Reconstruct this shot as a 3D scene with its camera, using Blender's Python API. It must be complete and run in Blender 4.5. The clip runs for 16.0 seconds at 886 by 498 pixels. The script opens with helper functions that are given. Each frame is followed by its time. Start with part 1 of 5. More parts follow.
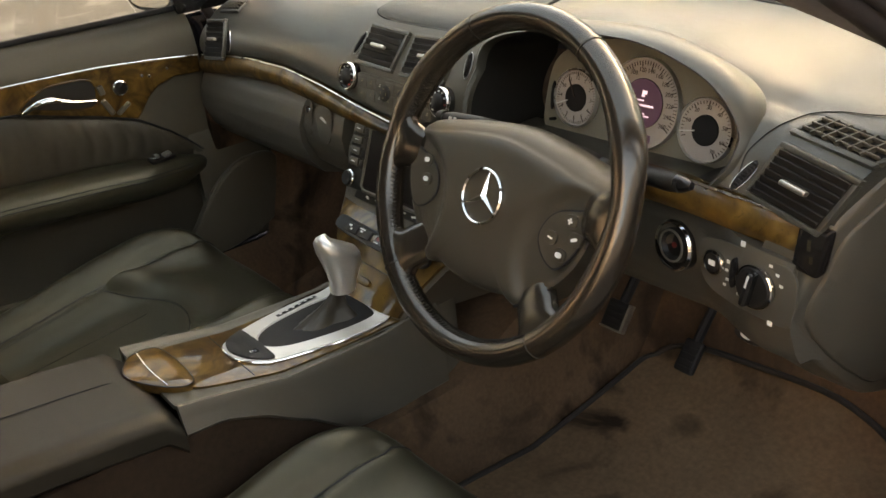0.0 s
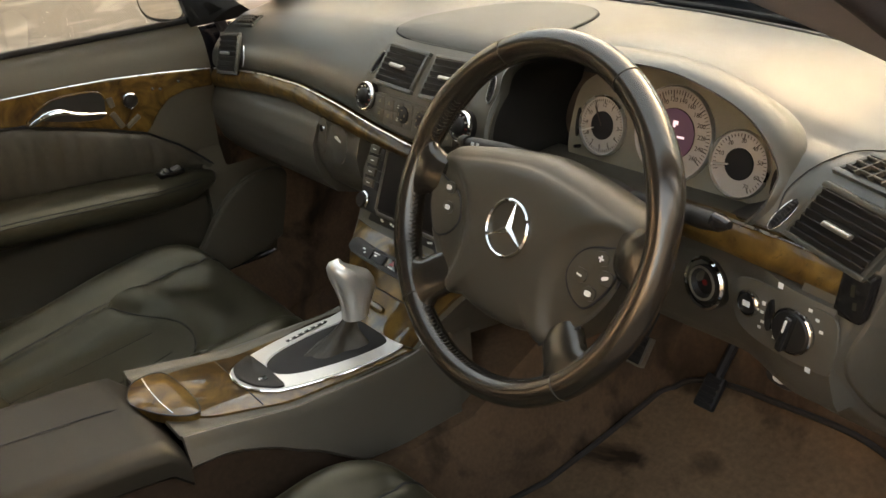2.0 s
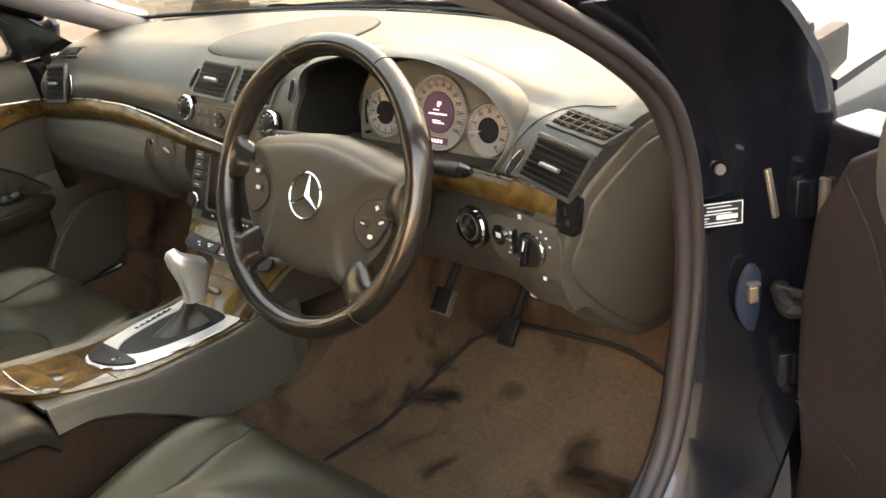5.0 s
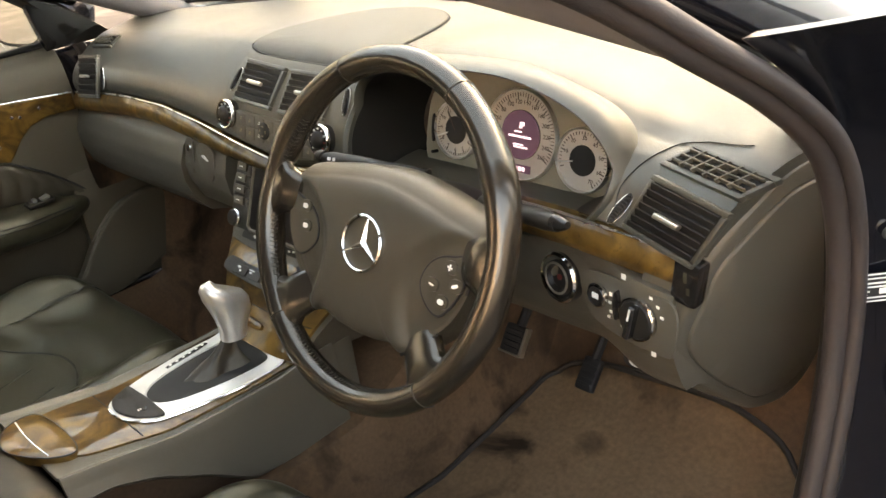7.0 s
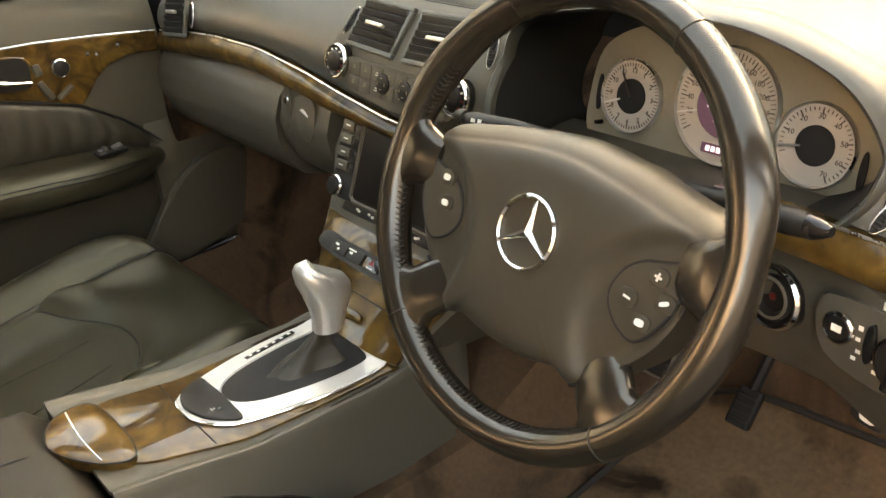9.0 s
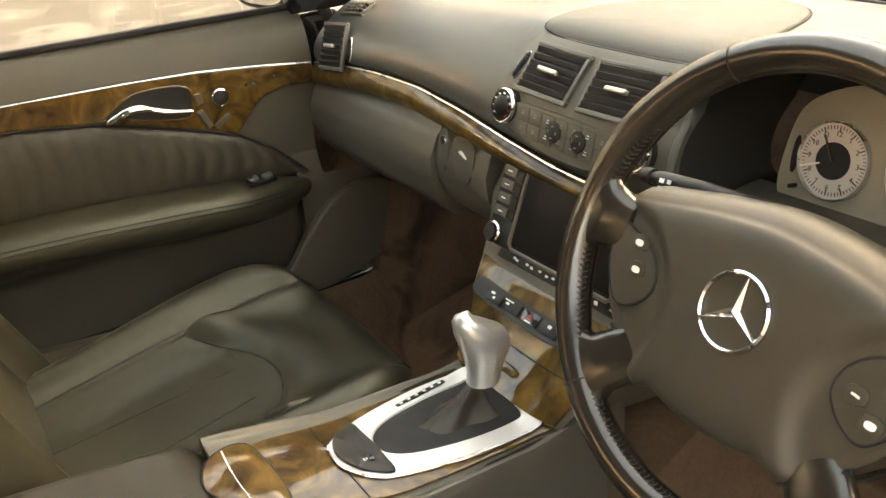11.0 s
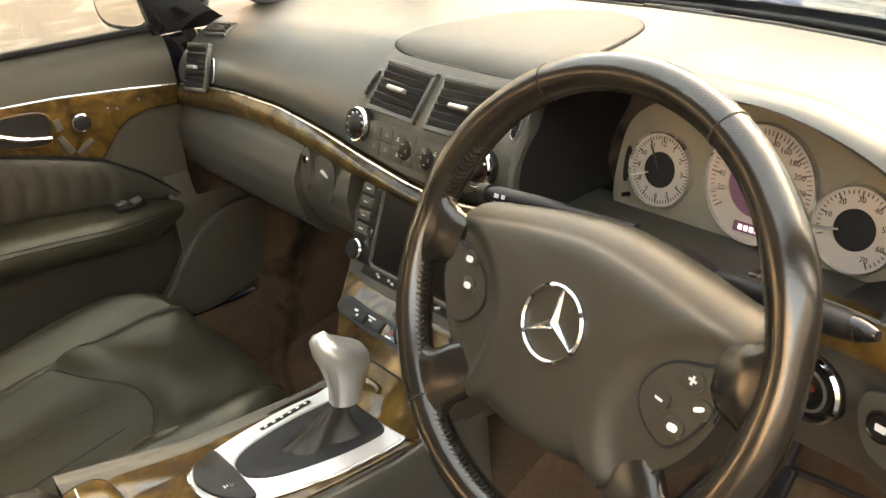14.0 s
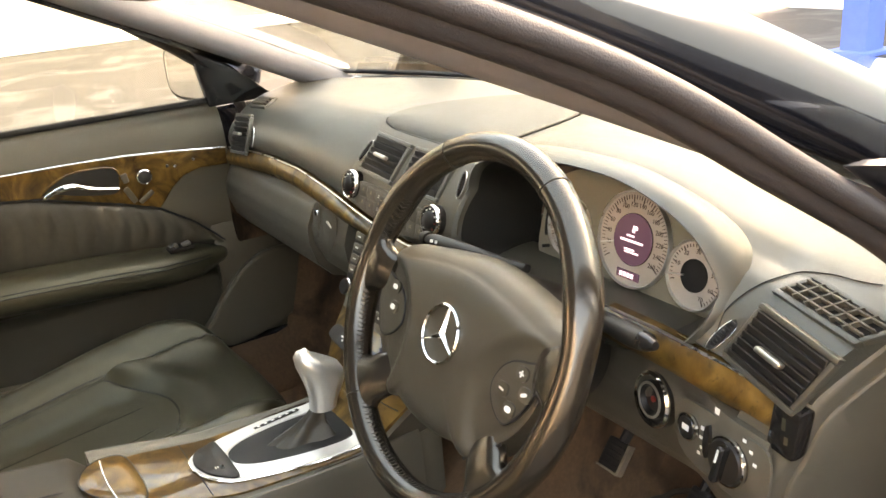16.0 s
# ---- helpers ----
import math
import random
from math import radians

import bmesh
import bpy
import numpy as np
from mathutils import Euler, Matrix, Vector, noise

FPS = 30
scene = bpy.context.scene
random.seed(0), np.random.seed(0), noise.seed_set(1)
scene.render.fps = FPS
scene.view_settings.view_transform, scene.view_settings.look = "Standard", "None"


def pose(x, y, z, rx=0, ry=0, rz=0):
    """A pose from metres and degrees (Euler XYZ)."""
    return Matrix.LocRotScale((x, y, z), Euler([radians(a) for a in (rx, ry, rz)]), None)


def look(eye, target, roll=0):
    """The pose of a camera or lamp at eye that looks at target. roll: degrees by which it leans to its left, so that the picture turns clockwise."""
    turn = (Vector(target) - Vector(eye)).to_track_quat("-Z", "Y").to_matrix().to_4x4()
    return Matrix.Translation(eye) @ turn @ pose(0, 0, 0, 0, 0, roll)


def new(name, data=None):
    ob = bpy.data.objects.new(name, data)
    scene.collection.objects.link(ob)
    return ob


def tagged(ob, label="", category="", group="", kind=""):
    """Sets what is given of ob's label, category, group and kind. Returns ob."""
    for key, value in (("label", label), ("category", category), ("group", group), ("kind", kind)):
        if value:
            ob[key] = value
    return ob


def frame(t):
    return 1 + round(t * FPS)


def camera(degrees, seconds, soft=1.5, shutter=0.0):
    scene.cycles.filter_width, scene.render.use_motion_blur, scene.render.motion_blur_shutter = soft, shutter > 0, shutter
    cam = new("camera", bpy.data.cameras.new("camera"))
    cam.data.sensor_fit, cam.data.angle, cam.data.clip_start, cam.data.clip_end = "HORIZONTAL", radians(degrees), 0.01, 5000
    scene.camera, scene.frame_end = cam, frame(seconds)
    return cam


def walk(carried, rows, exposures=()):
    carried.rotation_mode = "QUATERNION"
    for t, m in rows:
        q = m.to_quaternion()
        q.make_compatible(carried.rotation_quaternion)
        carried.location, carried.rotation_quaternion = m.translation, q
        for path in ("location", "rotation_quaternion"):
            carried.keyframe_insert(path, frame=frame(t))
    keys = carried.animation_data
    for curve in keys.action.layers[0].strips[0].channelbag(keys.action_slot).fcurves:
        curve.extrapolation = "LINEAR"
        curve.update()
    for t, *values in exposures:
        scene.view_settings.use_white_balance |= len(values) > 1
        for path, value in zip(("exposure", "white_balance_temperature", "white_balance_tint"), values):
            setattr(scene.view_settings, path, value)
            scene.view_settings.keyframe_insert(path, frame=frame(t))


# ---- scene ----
cam = camera(52.6, 16.0)
PATH = [
    (0, (1.078, -0.573, 1.259), (-0.386, 0.48, 0.395), -6.5),
    (0.5, (1.063, -0.573, 1.261), (-0.4, 0.483, 0.398), -6.3),
    (1, (1.049, -0.568, 1.262), (-0.417, 0.488, 0.404), -5.8),
    (1.5, (1.037, -0.564, 1.262), (-0.432, 0.494, 0.414), -5.4),
    (2, (1.029, -0.562, 1.264), (-0.445, 0.497, 0.424), -5.2),
    (2.5, (1.037, -0.568, 1.267), (-0.429, 0.502, 0.426), -5.4),
    (3, (1.086, -0.569, 1.261), (-0.361, 0.515, 0.406), -6.8),
    (3.5, (1.176, -0.59, 1.257), (-0.218, 0.557, 0.398), -7.8),
    (4, (1.264, -0.673, 1.273), (-0.009, 0.638, 0.46), -7.4),
    (6.5, (1.18, -0.574, 1.284), (-0.137, 0.653, 0.413), -7.3),
    (7, (1.076, -0.517, 1.291), (-0.265, 0.675, 0.407), -7.7),
    (7.5, (0.992, -0.486, 1.265), (-0.351, 0.693, 0.367), -7.3),
    (8, (0.932, -0.466, 1.233), (-0.412, 0.689, 0.306), -6.8),
    (8.5, (0.881, -0.453, 1.211), (-0.48, 0.681, 0.283), -5.6),
    (9, (0.842, -0.453, 1.205), (-0.569, 0.634, 0.296), -4.9),
    (9.5, (0.81, -0.464, 1.203), (-0.669, 0.549, 0.316), -4.6),
    (10, (0.79, -0.482, 1.214), (-0.745, 0.451, 0.334), -4.3),
    (12.5, (0.743, -0.463, 1.234), (-0.823, 0.484, 0.428), -4.7),
    (13, (0.759, -0.446, 1.244), (-0.735, 0.585, 0.403), -4.6),
    (13.5, (0.781, -0.427, 1.234), (-0.681, 0.642, 0.385), -4.8),
    (14, (0.807, -0.424, 1.234), (-0.652, 0.652, 0.39), -5.0),
    (14.5, (0.83, -0.409, 1.231), (-0.653, 0.648, 0.405), -5.6),
    (15, (0.88, -0.404, 1.242), (-0.626, 0.625, 0.421), -6.2),
    (15.5, (0.962, -0.404, 1.26), (-0.584, 0.585, 0.465), -6.1),
    (16, (1.086, -0.422, 1.278), (-0.525, 0.544, 0.59), -4.6),
]
EXPOSURES = [(0.0, 3.45, 9800, 20), (2.5, 3.6, 9900, 20), (4.0, 4.2, 9800, 20), (7.0, 4.25, 9800, 20), (10.0, 4.32, 11000, 20), (12.5, 4.42, 10300, 20), (14.5, 4.42, 10200, 20), (16.0, 4.5, 9800, 20)]
walk(cam, [(t, look(eye, target, roll)) for t, eye, target, roll in PATH], EXPOSURES)

# ---- world and light ----
world = bpy.data.worlds.new("overcast_sky")
scene.world = world
world.use_nodes = True
wn = world.node_tree
sky = wn.nodes.new("ShaderNodeTexSky")
sky.sky_type, sky.sun_disc = "NISHITA", False
sky.sun_elevation, sky.sun_rotation = radians(20), radians(0)
sky.dust_density, sky.ozone_density, sky.air_density = 3.0, 0.6, 1.1
wn.links.new(sky.outputs[0], wn.nodes["Background"].inputs[0])
wn.nodes["Background"].inputs[1].default_value = 0.15
sun = new("sun", bpy.data.lights.new("sun", "SUN"))
sun.data.energy, sun.data.angle, sun.data.color = 0.75, radians(24), (0.94, 0.97, 1.0)
sun.matrix_world = look((0, 9.4, 3.42), (0, 0, 0))


# ---- materials ----
def material(name, rgb, rough=0.5, metal=0.0, vary=0.12, scale=40.0, bump=0.0, bump_scale=300.0, coat=0.0, stain=None, bump_kind="noise", spec=0.5, tint=(1, 1, 1)):
    m = bpy.data.materials.new(name)
    m.use_nodes = True
    nt = m.node_tree
    b = nt.nodes["Principled BSDF"]
    b.inputs["Metallic"].default_value = metal
    b.inputs["Specular IOR Level"].default_value = spec
    b.inputs["Specular Tint"].default_value = (*tint, 1)
    b.inputs["Coat Weight"].default_value = coat
    b.inputs["Coat Roughness"].default_value = 0.04
    co = nt.nodes.new("ShaderNodeTexCoord")
    fine, broad = nt.nodes.new("ShaderNodeTexNoise"), nt.nodes.new("ShaderNodeTexNoise")
    fine.inputs["Scale"].default_value, broad.inputs["Scale"].default_value = scale * 6, scale * 0.3
    fine.inputs["Detail"].default_value = broad.inputs["Detail"].default_value = 5
    for n in (fine, broad):
        nt.links.new(co.outputs["Object"], n.inputs["Vector"])
    mixed = nt.nodes.new("ShaderNodeMath")
    mixed.operation = "ADD"
    nt.links.new(fine.outputs["Fac"], mixed.inputs[0])
    nt.links.new(broad.outputs["Fac"], mixed.inputs[1])
    ramp = nt.nodes.new("ShaderNodeMapRange")
    ramp.inputs["From Min"].default_value, ramp.inputs["From Max"].default_value = 0.6, 1.4
    nt.links.new(mixed.outputs[0], ramp.inputs["Value"])
    mix = nt.nodes.new("ShaderNodeMix")
    mix.data_type = "RGBA"
    mix.inputs["A"].default_value = (*[c * (1 - vary) for c in rgb], 1)
    mix.inputs["B"].default_value = (*[min(1, c * (1 + vary)) for c in rgb], 1)
    nt.links.new(ramp.outputs[0], mix.inputs["Factor"])
    colour = mix.outputs["Result"]
    if stain:
        sn = nt.nodes.new("ShaderNodeTexNoise")
        sn.inputs["Scale"].default_value, sn.inputs["Detail"].default_value = stain[1], 6
        sn.inputs["Distortion"].default_value = 1.2
        nt.links.new(co.outputs["Object"], sn.inputs["Vector"])
        sr = nt.nodes.new("ShaderNodeMapRange")
        sr.inputs["From Min"].default_value, sr.inputs["From Max"].default_value = stain[2], stain[2] + 0.16
        nt.links.new(sn.outputs["Fac"], sr.inputs["Value"])
        sm = nt.nodes.new("ShaderNodeMix")
        sm.data_type = "RGBA"
        sm.inputs["B"].default_value = (*stain[0], 1)
        nt.links.new(sr.outputs[0], sm.inputs["Factor"])
        nt.links.new(colour, sm.inputs["A"])
        colour = sm.outputs["Result"]
    nt.links.new(colour, b.inputs["Base Color"])
    rr = nt.nodes.new("ShaderNodeMapRange")
    rr.inputs["To Min"].default_value, rr.inputs["To Max"].default_value = max(0.02, rough * 0.82), min(1, rough * 1.18)
    nt.links.new(broad.outputs["Fac"], rr.inputs["Value"])
    nt.links.new(rr.outputs[0], b.inputs["Roughness"])
    if bump:
        if bump_kind == "cells":
            bn = nt.nodes.new("ShaderNodeTexVoronoi")
            bn.feature = "DISTANCE_TO_EDGE"
            out = bn.outputs["Distance"]
        else:
            bn = nt.nodes.new("ShaderNodeTexNoise")
            bn.inputs["Detail"].default_value = 4
            out = bn.outputs["Fac"]
        bn.inputs["Scale"].default_value = bump_scale
        nt.links.new(co.outputs["Object"], bn.inputs["Vector"])
        bb = nt.nodes.new("ShaderNodeBump")
        bb.inputs["Strength"].default_value, bb.inputs["Distance"].default_value = bump, 0.001
        nt.links.new(out, bb.inputs["Height"])
        nt.links.new(bb.outputs[0], b.inputs["Normal"])
    return m


def burl_wood(name):
    """Lacquered burr walnut: swirling bands, dark eyes, a clear coat."""
    m = material(name, (0.16, 0.065, 0.018), 0.5, coat=0.65, vary=0.1, spec=0.1)
    nt = m.node_tree
    b = nt.nodes["Principled BSDF"]
    co = nt.nodes.new("ShaderNodeTexCoord")
    warp = nt.nodes.new("ShaderNodeTexNoise")
    warp.inputs["Scale"].default_value, warp.inputs["Detail"].default_value, warp.inputs["Distortion"].default_value = 14, 7, 2.2
    eyes = nt.nodes.new("ShaderNodeTexVoronoi")
    eyes.inputs["Scale"].default_value = 55
    nt.links.new(co.outputs["Object"], warp.inputs["Vector"])
    mp = nt.nodes.new("ShaderNodeMix")
    mp.data_type = "VECTOR"
    mp.inputs["Factor"].default_value = 0.12
    nt.links.new(co.outputs["Object"], mp.inputs["A"])
    nt.links.new(warp.outputs["Color"], mp.inputs["B"])
    nt.links.new(mp.outputs["Result"], eyes.inputs["Vector"])
    ramp = nt.nodes.new("ShaderNodeValToRGB")
    e = ramp.color_ramp.elements
    e[0].position, e[0].color = 0.3, (0.022, 0.009, 0.003, 1)
    e[1].position, e[1].color = 0.8, (0.2, 0.115, 0.03, 1)
    mid = e.new(0.5)
    mid.color = (0.085, 0.046, 0.011, 1)
    nt.links.new(warp.outputs["Fac"], ramp.inputs["Fac"])
    er = nt.nodes.new("ShaderNodeMapRange")
    er.inputs["From Min"].default_value, er.inputs["From Max"].default_value = 0.05, 0.25
    er.inputs["To Min"].default_value = 0.55
    nt.links.new(eyes.outputs["Distance"], er.inputs["Value"])
    mul = nt.nodes.new("ShaderNodeMix")
    mul.data_type, mul.blend_type = "RGBA", "MULTIPLY"
    mul.inputs["Factor"].default_value = 1.0
    nt.links.new(ramp.outputs["Color"], mul.inputs["A"])
    nt.links.new(er.outputs[0], mul.inputs["B"])
    nt.links.new(mul.outputs["Result"], b.inputs["Base Color"])
    return m


def glass(name, rgb=(0.9, 0.97, 0.92)):
    m = bpy.data.materials.new(name)
    m.use_nodes = True
    b = m.node_tree.nodes["Principled BSDF"]
    b.inputs["Base Color"].default_value = (*rgb, 1)
    b.inputs["Roughness"].default_value = 0.0
    b.inputs["Transmission Weight"].default_value = 1.0
    b.inputs["IOR"].default_value = 1.45
    return m


def glowing(name, rgb, strength):
    m = bpy.data.materials.new(name)
    m.use_nodes = True
    b = m.node_tree.nodes["Principled BSDF"]
    b.inputs["Base Color"].default_value = (*rgb, 1)
    b.inputs["Emission Color"].default_value = (*rgb, 1)
    b.inputs["Emission Strength"].default_value = strength
    return m


PAD = material("dash_pad_vinyl", (0.05, 0.048, 0.038), 0.31, bump=0.3, bump_scale=1500, bump_kind="cells", vary=0.05, spec=0.8, tint=(1, 0.97, 0.9))
TRIM = material("grey_trim_plastic", (0.075, 0.068, 0.053), 0.4, bump=0.25, bump_scale=1400, bump_kind="cells", vary=0.06, tint=(1, 0.93, 0.8))
DARK = material("dark_plastic", (0.014, 0.0125, 0.0105), 0.5, bump=0.12, bump_scale=900, spec=0.3)
BLACK = material("black_recess", (0.006, 0.006, 0.006), 0.7)
SHINY = material("gloss_black_plastic", (0.012, 0.011, 0.01), 0.12, vary=0.05)
LEATHER = material("olive_grey_leather", (0.030, 0.028, 0.018), 0.33, bump=0.28, bump_scale=620, bump_kind="cells", vary=0.16, scale=14, spec=0.5, tint=(1, 0.9, 0.66))
RIMLEATHER = material("worn_rim_leather", (0.016, 0.0125, 0.009), 0.2, bump=0.05, bump_scale=1300, bump_kind="cells", vary=0.1, scale=3, spec=0.9, tint=(1, 0.93, 0.82))
DARKLEATHER = material("dark_gaiter_leather", (0.02, 0.016, 0.011), 0.36, bump=0.15, bump_scale=700, bump_kind="cells", vary=0.15, scale=16, tint=(1, 0.92, 0.8))
HUB = material("airbag_cover_vinyl", (0.043, 0.038, 0.028), 0.4, bump=0.22, bump_scale=1500, bump_kind="cells", vary=0.06, spec=0.42, tint=(1, 0.95, 0.85))
INSERT = material("dark_pleated_leather", (0.042, 0.037, 0.027), 0.42, bump=0.28, bump_scale=620, bump_kind="cells", vary=0.16, scale=14, spec=0.4, tint=(1, 0.92, 0.8))
# Driver's door vinyl: the shade it stands in is put into a darker colour.
DOORSHADE = material("shaded_door_vinyl", (0.022, 0.018, 0.016), 0.5, bump=0.3, bump_scale=1200, bump_kind="cells", vary=0.08, spec=0.3)
DOORTRIM = material("door_panel_vinyl", (0.082, 0.073, 0.054), 0.42, bump=0.3, bump_scale=1200, bump_kind="cells", vary=0.06, tint=(1, 0.93, 0.8))
CARPET = material("brown_carpet", (0.115, 0.071, 0.043), 0.95, bump=1.0, bump_scale=900, vary=0.28, scale=24, stain=((0.024, 0.015, 0.01), 5.0, 0.5), spec=0.1)
MAT = material("worn_brown_mat", (0.15, 0.096, 0.056), 0.95, bump=1.0, bump_scale=800, vary=0.3, scale=20, stain=((0.022, 0.014, 0.009), 5.0, 0.5), spec=0.1)
# Floor carpet's brown at a third: shade beside the seats put into colour.
SHADECARPET = material("shaded_console_carpet", (0.035, 0.022, 0.014), 0.95, bump=1.0, bump_scale=900, vary=0.28, scale=24, spec=0.1)
ARMREST = material("armrest_leather", (0.018, 0.0155, 0.0115), 0.45, bump=0.2, bump_scale=620, bump_kind="cells", vary=0.2, scale=10, spec=0.3, tint=(1, 0.9, 0.75))
BIND = material("mat_binding", (0.018, 0.014, 0.01), 0.7)
WOOD = burl_wood("burr_walnut")
CHROME = material("chrome", (0.75, 0.74, 0.7), 0.1, 1.0, vary=0.03)
SATIN = material("satin_aluminium", (0.72, 0.71, 0.68), 0.28, 1.0, vary=0.05, scale=60, bump=0.05, bump_scale=900)
SILVER = material("silver_paint", (0.66, 0.65, 0.61), 0.34, 0.3, vary=0.04)
KNOB = material("polished_silver_knob", (0.62, 0.6, 0.55), 0.3, 0.75, vary=0.05)
DIAL = material("cream_dial_face", (0.5, 0.44, 0.38), 0.55, vary=0.04)
PLATE = material("cluster_plate", (0.27, 0.24, 0.18), 0.5, vary=0.05)
INK = material("dark_print", (0.05, 0.03, 0.025), 0.6)
WHITE = material("white_print", (0.8, 0.79, 0.74), 0.5, vary=0.03)
RED = material("red_mark", (0.2, 0.012, 0.01), 0.4)
LILAC = material("pillar_trim_cloth", (0.27, 0.255, 0.26), 0.85, bump=0.5, bump_scale=1500, vary=0.05)
SEAL = material("rubber_door_seal", (0.036, 0.029, 0.027), 0.5, bump=0.4, bump_scale=900, vary=0.1)
PAINT = material("black_car_paint", (0.006, 0.0065, 0.009), 0.18, coat=1.0, vary=0.05)
BLUEGREY = material("blue_grey_plug", (0.016, 0.025, 0.042), 0.35)
PRINT = material("faded_tan_print", (0.3, 0.24, 0.16), 0.6)
SCREEN = material("dark_screen", (0.01, 0.008, 0.007), 0.45, vary=0.03, spec=0.1)
LCD = glowing("instrument_screen", (0.05, 0.026, 0.045), 0.08)
LCDTEXT = glowing("screen_writing", (0.5, 0.42, 0.55), 0.2)
GLASS = glass("tinted_windscreen")
MIRROR = material("mirror_glass", (0.85, 0.86, 0.86), 0.01, 1.0, vary=0.0)
STITCH = material("dark_thread", (0.02, 0.018, 0.014), 0.8)
SEAM = material("seam_thread", (0.012, 0.011, 0.008), 0.7)
STEEL = material("worn_steel", (0.45, 0.42, 0.36), 0.35, 0.9, vary=0.25, scale=80)
ASPHALT = material("weathered_concrete", (0.032, 0.029, 0.026), 0.8, bump=1.0, bump_scale=12, vary=0.35, scale=3, stain=((0.085, 0.08, 0.073), 1.3, 0.5))
RENDERED = material("pale_wall_render", (0.86, 0.84, 0.8), 0.8, vary=0.06, scale=2, bump=0.3, bump_scale=40)
BLUEPAINT = material("blue_post_paint", (0.08, 0.16, 0.5), 0.5)
ORANGE = material("orange_sign_paint", (0.75, 0.25, 0.08), 0.5)
ADDEDWALL = material("added_wall_render", (0.5, 0.45, 0.39), 0.85, vary=0.15, scale=1.5, bump=0.5, bump_scale=30)
BROWN = material("brown_plastic", (0.1, 0.05, 0.025), 0.4)
STICKER = material("black_sticker", (0.02, 0.02, 0.02), 0.35)
BRASS = material("weathered_brass", (0.5, 0.4, 0.25), 0.4, 0.8)


# ---- building helpers ----
def smooth(ob, angle=40):
    for p in ob.data.polygons:
        p.use_smooth = True
    ob.data.set_sharp_from_angle(angle=radians(angle))
    return ob


def link(name, bm, mat, parent=None, label="", angle=40):
    me = bpy.data.meshes.new(name)
    bmesh.ops.recalc_face_normals(bm, faces=bm.faces)
    bm.to_mesh(me)
    bm.free()
    me.materials.append(mat)
    ob = smooth(new(name, me), angle)
    if parent is not None:
        ob.parent = parent
        if parent.parent is None:
            ob.location = -parent.location
    return tagged(ob, label)


def part(name, bm, mat, parent, label="", angle=40):
    return link(name, bm, mat, parent, label, angle)


def thing(name, place, label, category, group="", kind=""):
    ob = new(name)
    ob.location, ob.empty_display_size = place, 0.05
    return tagged(ob, label, category, group, kind)


def put(bm, verts, m):
    for v in verts:
        v.co = m @ v.co


def box(sx, sy, sz, m=Matrix(), bevel=0.0, seg=2, bm=None):
    bm = bm or bmesh.new()
    vs = bmesh.ops.create_cube(bm, size=1)["verts"]
    for v in vs:
        v.co = Vector((v.co.x * sx, v.co.y * sy, v.co.z * sz))
    if bevel:
        es = {e for v in vs for e in v.link_edges}
        out = bmesh.ops.bevel(bm, geom=list(es), offset=bevel, segments=seg, affect="EDGES", profile=0.6)
        vs = list({v for f in out["faces"] for v in f.verts} | {v for v in vs if v.is_valid})
    put(bm, vs, m)
    return bm


def prism(pts, depth, m=Matrix(), bevel=0.0, seg=2, bm=None):
    """A flat outline in local x and y, from local z 0 up to depth, with a rounded upper edge."""
    bm = bm or bmesh.new()
    vs = [bm.verts.new((x, y, 0)) for x, y in pts]
    face = bm.faces.new(vs)
    ext = bmesh.ops.extrude_face_region(bm, geom=[face])
    top = [g for g in ext["geom"] if isinstance(g, bmesh.types.BMVert)]
    for v in top:
        v.co.z = depth
    allv = vs + top
    if bevel:
        ts = set(top)
        es = [e for e in {e for v in top for e in v.link_edges} if e.verts[0] in ts and e.verts[1] in ts]
        out = bmesh.ops.bevel(bm, geom=es, offset=bevel, segments=seg, affect="EDGES", profile=0.6)
        allv = list({v for f in out["faces"] for v in f.verts} | {v for v in allv if v.is_valid})
    put(bm, allv, m)
    return bm


def lathe(profile, m=Matrix(), n=40, bm=None, closed=False):
    """Turns (radius, height) pairs round local z."""
    bm = bm or bmesh.new()
    rings = []
    for r, h in profile:
        rings.append([bm.verts.new(m @ Vector((r * math.cos(2 * math.pi * k / n), r * math.sin(2 * math.pi * k / n), h))) for k in range(n)])
    pairs = list(zip(rings, rings[1:])) + ([(rings[-1], rings[0])] if closed else [])
    for a, b in pairs:
        for k in range(n):
            bm.faces.new((a[k], a[(k + 1) % n], b[(k + 1) % n], b[k]))
    if not closed:
        for ring in (rings[0], rings[-1]):
            bm.faces.new(ring)
    return bm


def sweep(path, radius, n=10, closed=False, bm=None, up=Vector((0, 0, 1)), flat=1.0):
    """A tube along a path; radius is a number or a list. flat squeezes it across up."""
    bm = bm or bmesh.new()
    path = [Vector(p) for p in path]
    rings, count = [], len(path)
    for i, p in enumerate(path):
        a, b = (path[(i - 1) % count], path[(i + 1) % count]) if closed else (path[max(i - 1, 0)], path[min(i + 1, count - 1)])
        t = (b - a).normalized()
        side = t.cross(up)
        side = side.normalized() if side.length > 1e-5 else Vector((1, 0, 0))
        nor = side.cross(t)
        r = radius[i] if isinstance(radius, (list, tuple)) else radius
        rings.append([bm.verts.new(p + side * math.cos(2 * math.pi * k / n) * r + nor * math.sin(2 * math.pi * k / n) * r * flat) for k in range(n)])
    for i in range(count if closed else count - 1):
        a, b = rings[i], rings[(i + 1) % count]
        for k in range(n):
            bm.faces.new((a[k], a[(k + 1) % n], b[(k + 1) % n], b[k]))
    if not closed:
        bm.faces.new(rings[0])
        bm.faces.new(rings[-1])
    return bm


